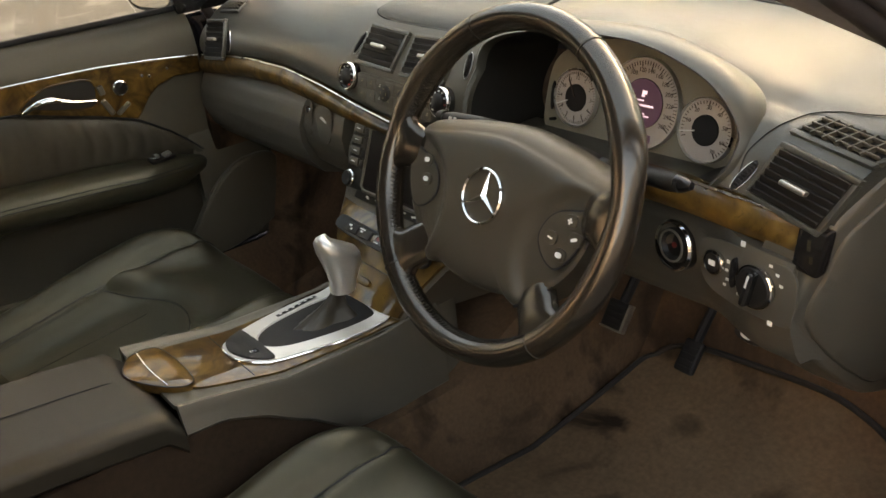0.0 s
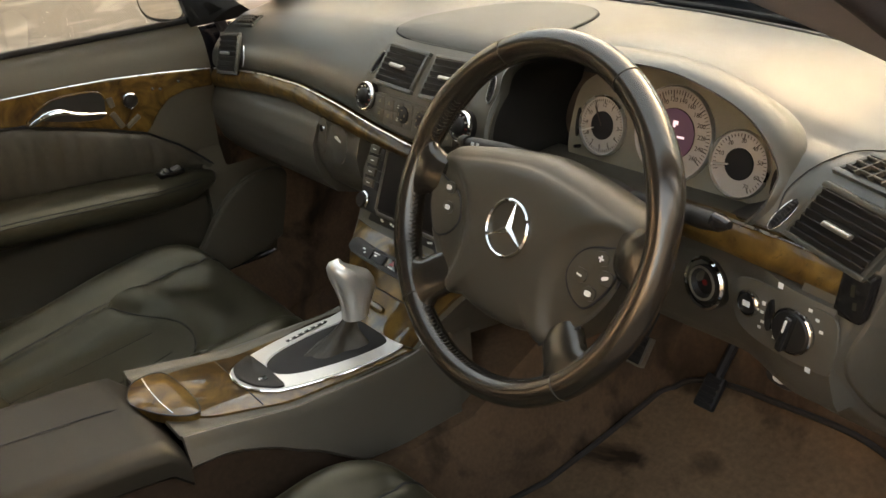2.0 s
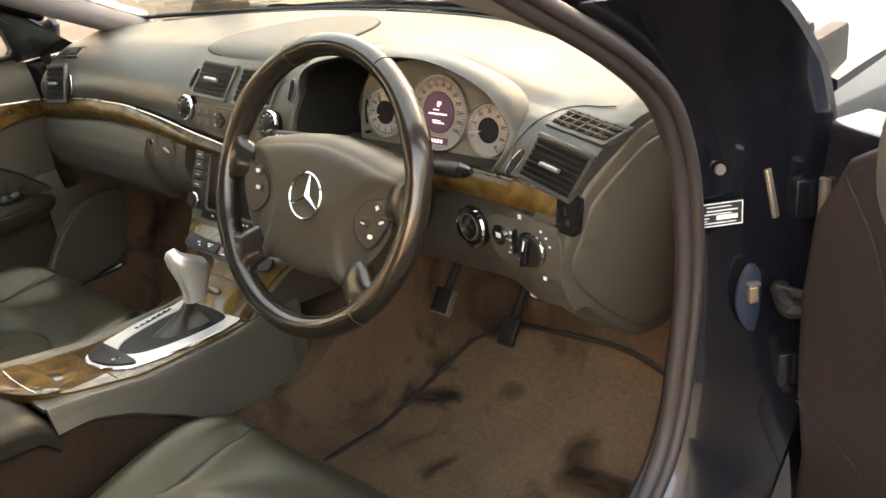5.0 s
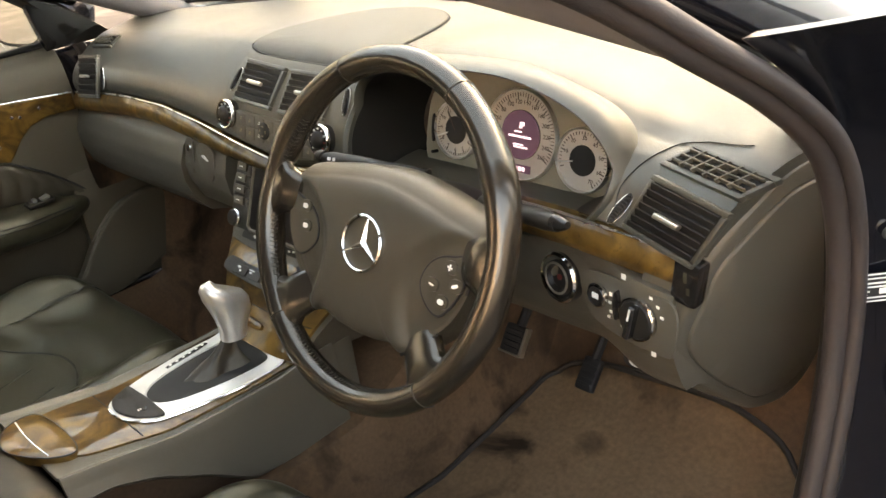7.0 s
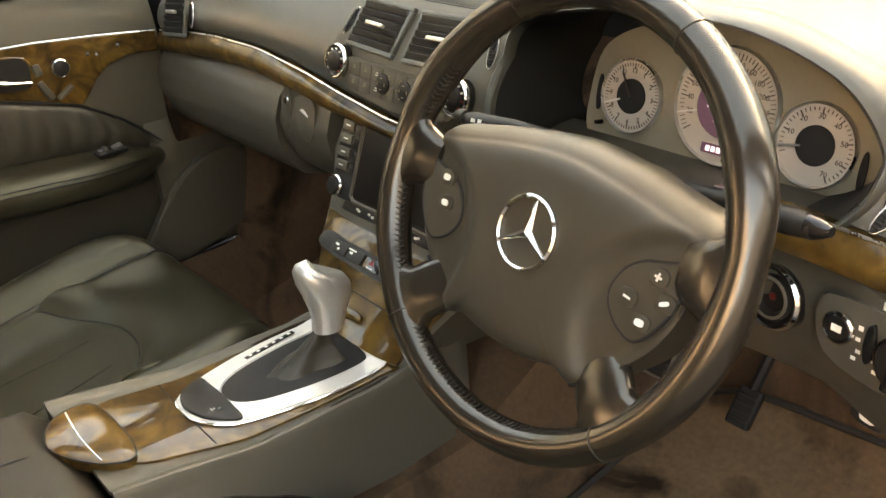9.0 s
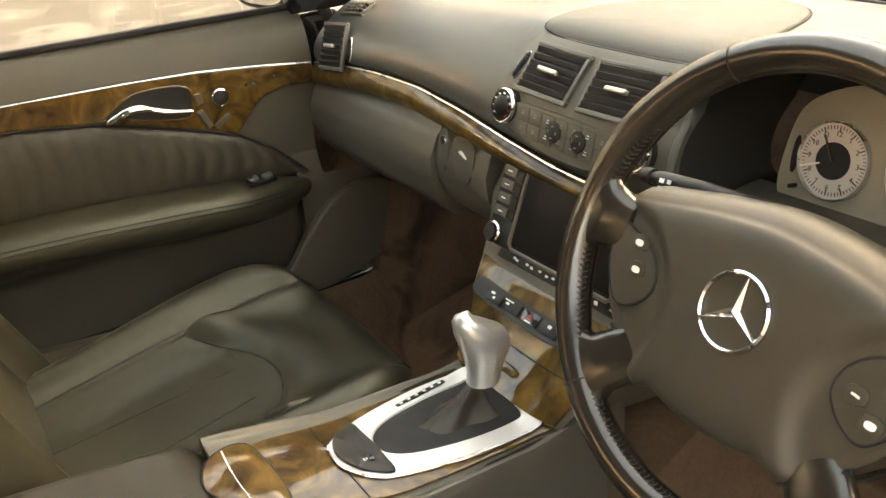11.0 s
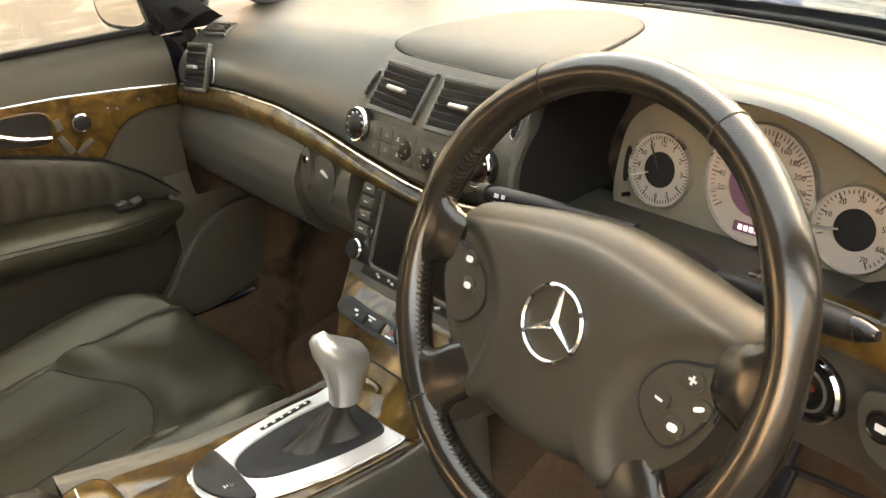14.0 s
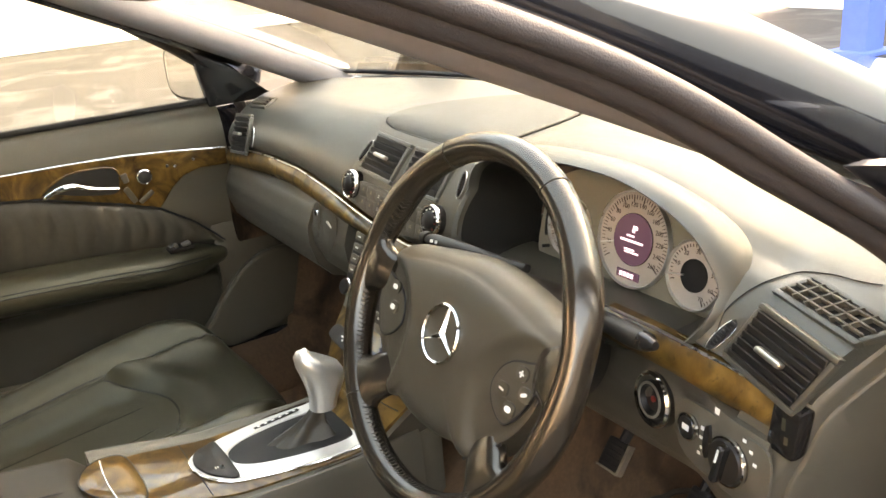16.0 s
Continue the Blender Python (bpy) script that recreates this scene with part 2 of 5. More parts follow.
def sheet(f, us, vs, thick=None, bm=None):
    """A grid surface f(u, v); thick is a vector by which its closed back is set off."""
    bm = bm or bmesh.new()
    front = [[bm.verts.new(f(u, v)) for v in vs] for u in us]
    for i in range(len(us) - 1):
        for j in range(len(vs) - 1):
            bm.faces.new((front[i][j], front[i + 1][j], front[i + 1][j + 1], front[i][j + 1]))
    if thick is not None:
        back = [[bm.verts.new(thick(v.co.copy()) if callable(thick) else v.co + Vector(thick)) for v in row] for row in front]
        for i in range(len(us) - 1):
            for j in range(len(vs) - 1):
                bm.faces.new((back[i][j], back[i][j + 1], back[i + 1][j + 1], back[i + 1][j]))
        nu, nv = len(us), len(vs)
        rim = [(i, 0) for i in range(nu)] + [(nu - 1, j) for j in range(1, nv)] + [(i, nv - 1) for i in range(nu - 2, -1, -1)] + [(0, j) for j in range(nv - 2, 0, -1)]
        for k in range(len(rim)):
            (a, b), (c, d) = rim[k], rim[(k + 1) % len(rim)]
            bm.faces.new((front[a][b], front[c][d], back[c][d], back[a][b]))
    return bm


def curve(pts, n=8):
    """A smooth line through the points."""
    pts = [Vector(p) for p in pts]
    ext = [2 * pts[0] - pts[1], *pts, 2 * pts[-1] - pts[-2]]
    out = []
    for i in range(1, len(ext) - 2):
        p0, p1, p2, p3 = ext[i - 1 : i + 3]
        for k in range(n):
            t = k / n
            out.append(0.5 * (2 * p1 + (p2 - p0) * t + (2 * p0 - 5 * p1 + 4 * p2 - p3) * t * t + (3 * p1 - p0 - 3 * p2 + p3) * t ** 3))
    return out + [pts[-1]]


def ring_curve(pts, n=6):
    """A smooth closed outline through 2D points."""
    k = len(pts)
    out = []
    for i in range(k):
        p0, p1, p2, p3 = (Vector(pts[(i + j - 1) % k]) for j in range(4))
        for s in range(n):
            t = s / n
            out.append(0.5 * (2 * p1 + (p2 - p0) * t + (2 * p0 - 5 * p1 + 4 * p2 - p3) * t * t + (3 * p1 - p0 - 3 * p2 + p3) * t ** 3))
    return [(p.x, p.y) for p in out]


def oval(rx, ry, n=32, cx=0.0, cy=0.0, power=2.0):
    out = []
    for k in range(n):
        c, s = math.cos(2 * math.pi * k / n), math.sin(2 * math.pi * k / n)
        out.append((cx + rx * math.copysign(abs(c) ** (2 / power), c), cy + ry * math.copysign(abs(s) ** (2 / power), s)))
    return out


def lerp_at(table, x):
    return float(np.interp(x, [a for a, _ in table], [b for _, b in table]))


def lin(a, b, n):
    return [a + (b - a) * i / (n - 1) for i in range(n)]


def axes(origin, x, y, z):
    m = Matrix((x, y, z)).transposed().to_4x4()
    m.translation = origin
    return m


def writing(text, size, m, mat, parent, name="writing", depth=0.0004, label=""):
    cu = bpy.data.curves.new(name, "FONT")
    cu.body, cu.size, cu.extrude, cu.align_x, cu.align_y, cu.resolution_u = text, size, depth, "CENTER", "CENTER", 2
    tmp = bpy.data.objects.new("tmp", cu)
    me = bpy.data.meshes.new_from_object(tmp)
    bpy.data.objects.remove(tmp)
    bm = bmesh.new()
    bm.from_mesh(me)
    bpy.data.meshes.remove(me)
    put(bm, bm.verts, m)
    return part(name, bm, mat, parent, label)


def bars(rows, m, mat, parent, name="printed_bar"):
    """Small flat bars (x, y, width, height) that stand for print too small to read."""
    for x, y, w, h in rows:
        part(name, box(w, h, 0.0006, m @ Matrix.Translation((x, y, 0.0003))), mat, parent)

import functools

# ---- outside ----
bm = bmesh.new()
bmesh.ops.create_grid(bm, x_segments=8, y_segments=8, size=150)
ground = link("ground", bm, ASPHALT)
tagged(ground, "pale weathered concrete yard with bright worn patches", "ground", kind="structure")
yard_wall = link("backdrop", box(40, 0.3, 6, pose(14, 9, 3)), RENDERED)
tagged(yard_wall, "bright pale rendered wall across the yard", "wall", kind="structure")
# Unseen walls, added to block low sky and bounce warm light into the car.
for name, m, size in (("unseen_wall_east", pose(4.6, -5, 1.2), (0.3, 13, 2.4)), ("unseen_wall_south", pose(-2, -8, 2.4), (14, 0.3, 4.8)), ("unseen_wall_west", pose(-14, 4, 4.0), (0.3, 40, 8.0))):
    w = link(name, box(*size, m, 0.02), ADDEDWALL)
    tagged(w, "pale warm-grey unseen wall added to block sky and bounce light", "wall", kind="structure")
kerb = link("kerb", box(0.35, 60, 0.16, pose(-12.5, 0, 0.08), 0.03), RENDERED)
tagged(kerb, "pale concrete kerb along the far edge of the yard", "kerb", kind="structure")
post = thing("blue_post", (-3.4, 6.4, 0), "blue painted square post standing in the yard", "post")
part("shaft", box(0.24, 0.24, 2.6, pose(-3.4, 6.4, 1.3), 0.02), BLUEPAINT, post)
part("foot_plate", box(0.4, 0.4, 0.03, pose(-3.4, 6.4, 0.015), 0.005), BLUEPAINT, post)

# ---- car floor and shell ----
def floor_z(y):
    return 0.31 + max(0.0, y - 0.2) * 0.24 + max(0.0, y - 0.47) * 1.5


def tunnel_z(x):
    d = abs(x)
    return 0.47 * max(0.0, min(1.0, (0.205 - d) / 0.06)) ** 0.7


def carpet_at(x, y):
    z = floor_z(y)
    side = max(0.0, abs(x) - (0.655 if x < 0 else 0.705))
    wall = min(0.4, side * 7) * min(1.0, max(0.0, (y - 0.22) / 0.08, 0.28 if y > 0.02 else 0.0)) if x < 0 else min(0.13, side * 3)
    return Vector((x, y, max(z, tunnel_z(x) + max(0, y - 0.1) * 0.5) + wall))


carpet = link("floor", sheet(carpet_at, lin(-0.735, 0.735, 90), lin(-1.2, 0.72, 60), (0, 0, -0.03)), CARPET)
tagged(carpet, "brown fitted carpet over the car floor and tunnel", "carpet", kind="structure")

body = thing("car_body", (0, 0, 0.2), "black painted car body with open doorway, pillars, roof and windscreen", "car body")
# Firewall behind the dashboard, underbody, roof and rear closing panels.
for s in (-1, 1):
    part("footwell_side", box(0.03, 0.4, 0.72, pose(s * 0.765, 0.56, 0.6), 0.01), DARK, body)
part("bulkhead", box(1.46, 0.03, 0.72, pose(0, 0.74, 0.6), 0.01), DARK, body)
part("underbody", box(1.5, 2.6, 0.06, pose(0, -0.35, 0.245), 0.02), PAINT, body)


def roof_at(x, y):
    return Vector((x * (1 - 0.05 * max(0, y + 0.4)), y, 1.43 - 0.09 * (x / 0.6) ** 2 - 0.25 * max(0, y + 0.55) ** 1.6))


part("roof", sheet(roof_at, lin(-0.58, 0.58, 16), lin(-1.9, -0.3, 16), (0, 0, 0.03)), LILAC, body, "pale headliner")
part("rear_panel", box(1.5, 0.03, 1.1, pose(0, -1.95, 0.8)), DARK, body)
for s in (-1, 1):
    part("sill", box(0.12, 2.3, 0.16, pose(s * 0.78, -0.75, 0.36), 0.03, 3), PAINT, body)
    part("rear_quarter", box(0.05, 0.9, 0.75, pose(s * 0.78, -1.5, 0.6), 0.02), DARK, body)
    part("roof_rail", sweep([(s * 0.60, y, 1.335 - 0.22 * max(0.0, y + 0.55) ** 1.5) for y in lin(-1.9, -0.36, 14)], 0.052, 12), LILAC, body, "pale padded rail along the roof edge")
    # B pillar well behind the eye
    part("door_pillar", sweep([(s * 0.76, -1.02, 0.4), (s * 0.76, -1.02, 0.95), (s * 0.6, -1.0, 1.36)], 0.05, 8, up=Vector((0, 1, 0))), DARK, body)


def pillar_line(s, k):
    """Along the windscreen pillar: k 0 at the dashboard, 1 at the roof."""
    return Vector((s * (0.715 - 0.135 * max(0.0, k) ** 1.3), 0.40 - 0.86 * k, 0.975 + 0.42 * k - 0.03 * k * k))


for s in (-1, 1):
    pts = [pillar_line(s, k) for k in lin(-0.05, 1.05, 14)]
    part("pillar_trim", sweep(pts, 0.036, 12, flat=0.8), LILAC, body, "pale cloth-textured pillar trim")
    outer = [p + Vector((s * 0.05, 0.015, 0.012)) for p in pts]
    part("pillar_skin", sweep(outer, 0.036, 10), PAINT, body)


def screen_at(x, k):
    b = pillar_line(1, k)
    w = b.x
    return Vector((x * w, b.y + 0.2 * (1 - x * x) * (1 - 0.35 * k), b.z + 0.02 + 0.035 * (1 - x * x) * k))


windscreen = part("windscreen", sheet(screen_at, lin(-1, 1, 20), lin(-0.06, 1, 12), (0, 0.003, 0.004)), GLASS, body, "green-tinted curved windscreen glass")
windscreen.visible_shadow = False
part("screen_seal", sweep([screen_at(x, -0.035) + Vector((0, -0.006, 0.008)) for x in lin(-1, 1, 30)], 0.007, 8), BLACK, body)


def bonnet_at(x, y):
    return Vector((x, y, 0.995 - 0.16 * ((y - 0.7) / 1.1) ** 2 - 0.1 * (abs(x) / 0.8) ** 3 + 0.012 * math.exp(-((abs(x) - 0.5) / 0.05) ** 2)))


part("bonnet", sheet(bonnet_at, lin(-0.8, 0.8, 40), lin(0.66, 1.9, 24), (0, 0, -0.04)), PAINT, body)
for s in (-1, 1):
    part("wing", sheet(lambda u, v, s=s: Vector((s * (0.8 + 0.1 * math.sin(u)), v, 0.88 - 0.58 * u / 1.57 * (1.0))), lin(0, 1.57, 8), lin(0.36, 1.9, 12), (-s * 0.02, 0, 0)), PAINT, body)
part("wiper", sweep(curve([(-0.3, 0.705, 1.005), (0.1, 0.72, 1.012), (0.5, 0.66, 1.0)], 6), 0.007, 6), BLACK, body)

# Right-hand doorway: rubber seal, painted jamb, hinges, sticker.
SEAL_LINE = [(0.70, -0.30, 1.28), (0.74, -0.12, 1.2), (0.765, -0.005, 1.128), (0.78, 0.09, 1.065), (0.785, 0.165, 1.0), (0.785, 0.208, 0.92), (0.785, 0.224, 0.83), (0.785, 0.222, 0.74), (0.785, 0.203, 0.65), (0.785, 0.178, 0.57), (0.785, 0.13, 0.51), (0.785, 0.05, 0.478), (0.785, -0.1, 0.462), (0.785, -0.5, 0.458), (0.785, -0.95, 0.46)]
line = curve(SEAL_LINE, 8)
seal = part("door_seal", sweep(line, 0.0115, 12, up=Vector((1, 0, 0))), SEAL, body, "mauve-grey rubber door seal")
part("seal_lip", sweep([p + Vector((0.015, 0.005, 0.004)) for p in line], 0.008, 10, up=Vector((1, 0, 0))), SEAL, body)
part("seal_flange", sweep([p + Vector((-0.012, 0.012, 0.008)) for p in line], 0.008, 8, up=Vector((1, 0, 0))), DARK, body)
# left doorway seal
part("door_seal", sweep([Vector((-p.x - 0.0, p.y + 0.02, p.z)) for p in line[:50]], 0.012, 8, up=Vector((1, 0, 0))), SEAL, body)


def jamb_at(u, z):
    """Painted front door jamb, running from the seal outwards and forwards; u 0 to 1."""
    y0 = lerp_at([(0.3, 0.10), (0.45, 0.08), (0.52, 0.165), (0.6, 0.215), (0.74, 0.245), (0.85, 0.245), (0.93, 0.228), (1.0, 0.19), (1.07, 0.11), (1.14, 0.0)], z)
    return Vector((0.786 + 0.075 * u + 0.03 * u ** 3, y0 + 0.01 + 0.075 * u + 0.07 * u * u, z))


part("door_jamb", sheet(jamb_at, lin(0, 1, 10), lin(0.3, 1.13, 34), (0, 0.02, 0)), PAINT, body, "glossy black painted door jamb")
jm = axes(jamb_at(0.12, 0.834) + Vector((0.004, -0.006, 0)), Vector((0.70, 0.714, 0)), Vector((0, 0, 1)), Vector((0.714, -0.70, 0)))
stk = part("sticker", box(0.058, 0.031, 0.0008, jm @ pose(0.012, 0, 0)), STICKER, body, "black sticker with white frame and print")
bars([(0.012, 0.0145, 0.056, 0.0013), (0.012, -0.0145, 0.056, 0.0013), (-0.0165, 0, 0.0013, 0.03), (0.0405, 0, 0.0013, 0.03)], jm @ pose(0, 0, 0.0008), WHITE, stk, "white_frame")
bars([(0.012, 0.010, 0.030, 0.0012), (0.016, 0.005, 0.038, 0.0016), (0.010, 0.001, 0.034, 0.0014), (0.022, -0.004, 0.026, 0.006), (-0.006, -0.004, 0.012, 0.0015), (0.012, -0.0105, 0.042, 0.0014), (-0.007, -0.0075, 0.010, 0.0012)], jm @ pose(0, 0, 0.0008), WHITE, stk)
# blue-grey rubber plug panel with a lit stop in it, and the raised edge beside it
pm = axes(jamb_at(0.5, 0.71) + Vector((0.006, -0.006, 0)), Vector((0.60, 0.80, 0)), Vector((0, 0, 1)), Vector((0.80, -0.60, 0)))
plug = part("rubber_plug", prism(ring_curve([(0.0, 0.085), (0.024, 0.06), (0.022, -0.03), (0.010, -0.075), (-0.016, -0.05), (-0.03, 0.0), (-0.022, 0.05)]), 0.005, pm @ Matrix.Diagonal((0.6, 0.6, 1, 1)), 0.002), BLUEGREY, body, "blue-grey rubber jamb plug")
part("door_stop", box(0.013, 0.024, 0.010, pm @ pose(0.002, 0.012, 0.008), 0.003, 3), BRASS, plug, "pale metal door stop")
part("stop_lip", box(0.016, 0.004, 0.011, pm @ pose(0.002, 0.026, 0.009), 0.0015), STEEL, plug)
part("bolt", lathe([(0.0, 0.004), (0.006, 0.004), (0.007, 0.0)], jm @ pose(0.012, 0.058, 0.002), 14), STEEL, body)
for z in (0.83, 0.60):
    hx = jamb_at(0.97, z)
    hinge = part("hinge", box(0.05, 0.014, 0.05, pose(hx.x - 0.005, hx.y - 0.02, z, 0, 0, 40), 0.004), PAINT, body)
    part("hinge_pin", lathe([(0.007, -0.032), (0.007, 0.032)], pose(hx.x + 0.012, hx.y - 0.035, z), 12), STEEL, hinge)
part("check_strap", box(0.006, 0.010, 0.06, pose(0.862, 0.29, 0.862, 0, -12, 0), 0.002), STEEL, body, "bright metal door strap")
part("check_arm", box(0.09, 0.008, 0.014, pose(0.90, 0.33, 0.715, 0, 14, 20), 0.003), DARK, body)

# ---- dashboard ----
WOOD_TOP = [(0, 0.838), (0.055, 0.841), (0.146, 0.853), (0.249, 0.87), (0.367, 0.883), (0.507, 0.882), (0.62, 0.874), (0.74, 0.861)]
WOOD_LOW = [(0, 0.815), (0.101, 0.819), (0.187, 0.825), (0.282, 0.837), (0.406, 0.848), (0.52, 0.845), (0.62, 0.837), (0.74, 0.824)]
SIDE_DROP = [(0, 0), (0.2, 0.0), (0.45, 0.012), (0.6, 0.026), (0.72, 0.036), (0.8, 0.04)]


def pad_profile(x, s):
    """Upper dashboard section at x: s 0 at the wood strip, 1 at the windscreen."""
    a = abs(x)
    drop, low = lerp_at(SIDE_DROP, a), lerp_at(WOOD_TOP, a) + 0.002
    back = 0.60 - 0.19 * (a / 0.72) ** 2
    ss = [0, 0.06, 0.16, 0.27, 0.37, 0.45, 0.53, 0.62, 0.75, 0.9, 1.0]
    yy = [0.172, 0.165, 0.172, 0.196, 0.219, 0.238, 0.258, 0.24 + (back - 0.24) * 0.25, 0.24 + (back - 0.24) * 0.55, 0.24 + (back - 0.24) * 0.86, back]
    top = 1.0 - drop
    zz = [low, low + (top - low) * 0.1, low + (top - low) * 0.38, low + (top - low) * 0.62, low + (top - low) * 0.80, top - 0.011, top - 0.002, top + 0.001, top + 0.001 + drop * 0.3, top - 0.004 + drop * 0.5, top - 0.018 + drop * 0.6]
    return Vector((x, float(np.interp(s, ss, yy)), float(np.interp(s, ss, zz))))


LIP_TOP = [(0.10, 0.90), (0.152, 0.955), (0.202, 0.998), (0.282, 1.015), (0.372, 1.018), (0.452, 1.006), (0.51, 0.972), (0.55, 0.91)]


def pad_smooth(x, s):
    """The section with its corners eased, and the instrument cowl rising out of it."""
    out = Vector((0, 0, 0))
    for d, w in ((-0.05, 0.15), (-0.025, 0.22), (0, 0.26), (0.025, 0.22), (0.05, 0.15)):
        out += pad_profile(x, min(1, max(0, s + d))) * w
    cowl = 0.028 * math.exp(-(abs(x - 0.35) / 0.15) ** 3)
    valley = -0.012 * math.exp(-((x - 0.585) / 0.05) ** 2)
    if x > 0.5:
        out.y += float(np.interp(x, (0.52, 0.575, 0.6, 0.69, 0.73), (0.0, 0.017, 0.014, -0.010, -0.014))) * max(0.0, min(1.0, (0.68 - s) / 0.2)) * min(1.0, s / 0.1)
    if s > 0.3:
        k = min(1.0, (s - 0.3) / 0.12)
        far = max(0.0, min(1.0, (0.56 - out.y) / 0.3))
        out.z += (cowl + valley) * k * far * far * (3 - 2 * far)
    return out


def on_pad(x, s, lift=0.0):
    """A frame on the pad: local x across the car, y up the section, z out of it."""
    p, q = pad_smooth(x, s - 0.02), pad_smooth(x, s + 0.02)
    up = (q - p).normalized()
    r, l = pad_smooth(x + 0.01, s), pad_smooth(x - 0.01, s)
    across = (r - l).normalized()
    n = across.cross(up).normalized()
    if n.y > 0 and n.z < 0.3:
        n = -n
    up = n.cross(across).normalized()
    return axes(pad_smooth(x, s) + n * lift, across, up, n)


@functools.lru_cache(maxsize=None)
def s_at(x, z):
    """The place on the section that lies at height z on its driver's side."""
    return min(lin(0, 0.55, 120), key=lambda s: abs(pad_smooth(x, s).z - z))


dash = thing("dashboard", (0, 0.3, 0.62), "olive-grey padded car dashboard with walnut trim strip", "dashboard")
HOOD = [(-0.200, -0.02), (-0.197, 0.045), (-0.165, 0.086), (-0.08, 0.109), (0.03, 0.116), (0.1, 0.111), (0.17, 0.086), (0.205, 0.05), (0.214, 0.015), (0.2, -0.015), (0.165, -0.04), (0.1, -0.058), (0.0, -0.062), (-0.1, -0.06), (-0.18, -0.05)]
HX, HZ = 0.342, 0.9


def hood_y(z):
    return 0.196 - 0.06 * (z - 0.9)


edge = ring_curve(HOOD, 6)


def inside(x, z, k):
    """Whether (x, z) lies within the instrument opening, drawn k times its size."""
    hits = False
    for (ax, az), (bx, bz) in zip(edge, edge[1:] + edge[:1]):
        ax, az, bx, bz = HX + ax * k, HZ + az * k, HX + bx * k, HZ + bz * k
        if (az > z) != (bz > z) and x < ax + (z - az) / (bz - az) * (bx - ax):
            hits = not hits
    return hits




def cap_x(y, z):
    """The slanted plane of the dashboard's end beside the doorway."""
    return 0.664 + 0.3 * (y - 0.157) + 0.25 * (z - 0.8)


def pad_trimmed(u, s):
    """The pad, its outer end cut along the end cover's plane."""
    if u < 0.6:
        return pad_smooth(u, s)
    p = pad_smooth(0.69, s)
    x_end = min(cap_x(min(p.y, 0.26), p.z), 0.735) - 0.004
    return pad_smooth(0.6 + (u - 0.6) * (x_end - 0.6) / 0.11, s)


bm = sheet(pad_trimmed, lin(-0.738, 0.71, 190), lin(0, 1, 70), (0, 0.03, -0.03))
# opening for the instruments


@functools.lru_cache(maxsize=None)
def pad_height(x, y):
    s = min(lin(0.3, 1, 150), key=lambda s: abs(pad_smooth(x, s).y - y))
    return pad_smooth(x, s).z


gone = []
for f in bm.faces:
    c = f.calc_center_median()
    if c.y < 0.31 and inside(c.x, c.z, 1.01) and (c.y < 0.245 or c.z < pad_height(c.x, c.y) - 0.012):
        gone.append(f)
bmesh.ops.delete(bm, geom=gone, context="FACES")
part("dash_pad", bm, PAD, dash, "soft grey-green padded upper dashboard")

# walnut strip in three lengths
def strip(x0, x1, name="wood_trim"):
    def at(x, v):
        a = abs(x)
        lo, hi = lerp_at(WOOD_LOW, a), lerp_at(WOOD_TOP, a)
        return Vector((x, 0.163 - 0.010 * math.sin(math.pi * v) + 0.004 * v, lo + (hi - lo) * v))
    ob = part(name, sheet(at, lin(x0, x1, 60), lin(0, 1, 9), (0, 0.012, 0)), WOOD, dash, "lacquered burr walnut strip")
    part("bright_edge", sweep([at(x, 1.0) + Vector((0, -0.002, 0.001)) for x in lin(x0, x1, 50)], 0.0016, 6), SATIN, ob)
    return ob


strip(-0.736, 0.235)
strip(0.43, 0.655)
part("trim_cap", box(0.03, 0.02, 0.05, pose(0.667, 0.160, 0.849, 0, 8, -4), 0.005), SHINY, dash, "glossy black strip end with bright marks")
bars([(0.0, 0.006, 0.004, 0.012), (0.003, -0.009, 0.004, 0.008)], axes(Vector((0.668, 0.1498, 0.851)), Vector((1, 0, 0)), Vector((0, 0, 1)), Vector((0, -1, 0))), CHROME, dash, "bright_mark")


def lower_face(prof, x0, x1, name, mat, label, shift=None, n=40, thick=(0, 0.04, 0.0)):
    def at(x, k):
        y, z = float(np.interp(k, range(len(prof)), [p[0] for p in prof])), float(np.interp(k, range(len(prof)), [p[1] for p in prof]))
        if k < 0.5:
            z = lerp_at(WOOD_LOW, abs(x)) - 0.002 - k * 0.01
        return Vector((x, y + (shift(x, z) if shift else 0), z))
    return part(name, sheet(at, lin(x0, x1, n), lin(0, len(prof) - 1, (len(prof) - 1) * 4 + 1), thick), mat, dash, label)


glove = lower_face([(0.178, 0.84), (0.160, 0.82), (0.147, 0.79), (0.146, 0.76), (0.158, 0.72), (0.185, 0.69), (0.24, 0.672), (0.34, 0.668)], -0.737, -0.318, "glovebox", TRIM, "smooth grey glovebox lid")
side = lower_face([(0.178, 0.84), (0.163, 0.82), (0.153, 0.79), (0.156, 0.76), (0.175, 0.72), (0.21, 0.69), (0.3, 0.672)], -0.314, -0.186, "glovebox_surround", TRIM, "")
lm = axes(Vector((-0.285, 0.1575, 0.805)), Vector((1, 0, 0)), Vector((0, 0.15, 0.989)), Vector((0, -0.989, 0.15)))
part("lock_panel", prism(ring_curve([(-0.022, 0.026), (0.0, 0.03), (0.0, -0.02), (-0.012, -0.03), (-0.022, -0.015)]), 0.0022, lm @ pose(0, 0, -0.0005), 0.0008), TRIM, side)
part("lock", lathe([(0.0, 0.004), (0.006, 0.004), (0.0075, 0.0)], lm @ pose(-0.01, 0.016, 0.0), 20), CHROME, side)
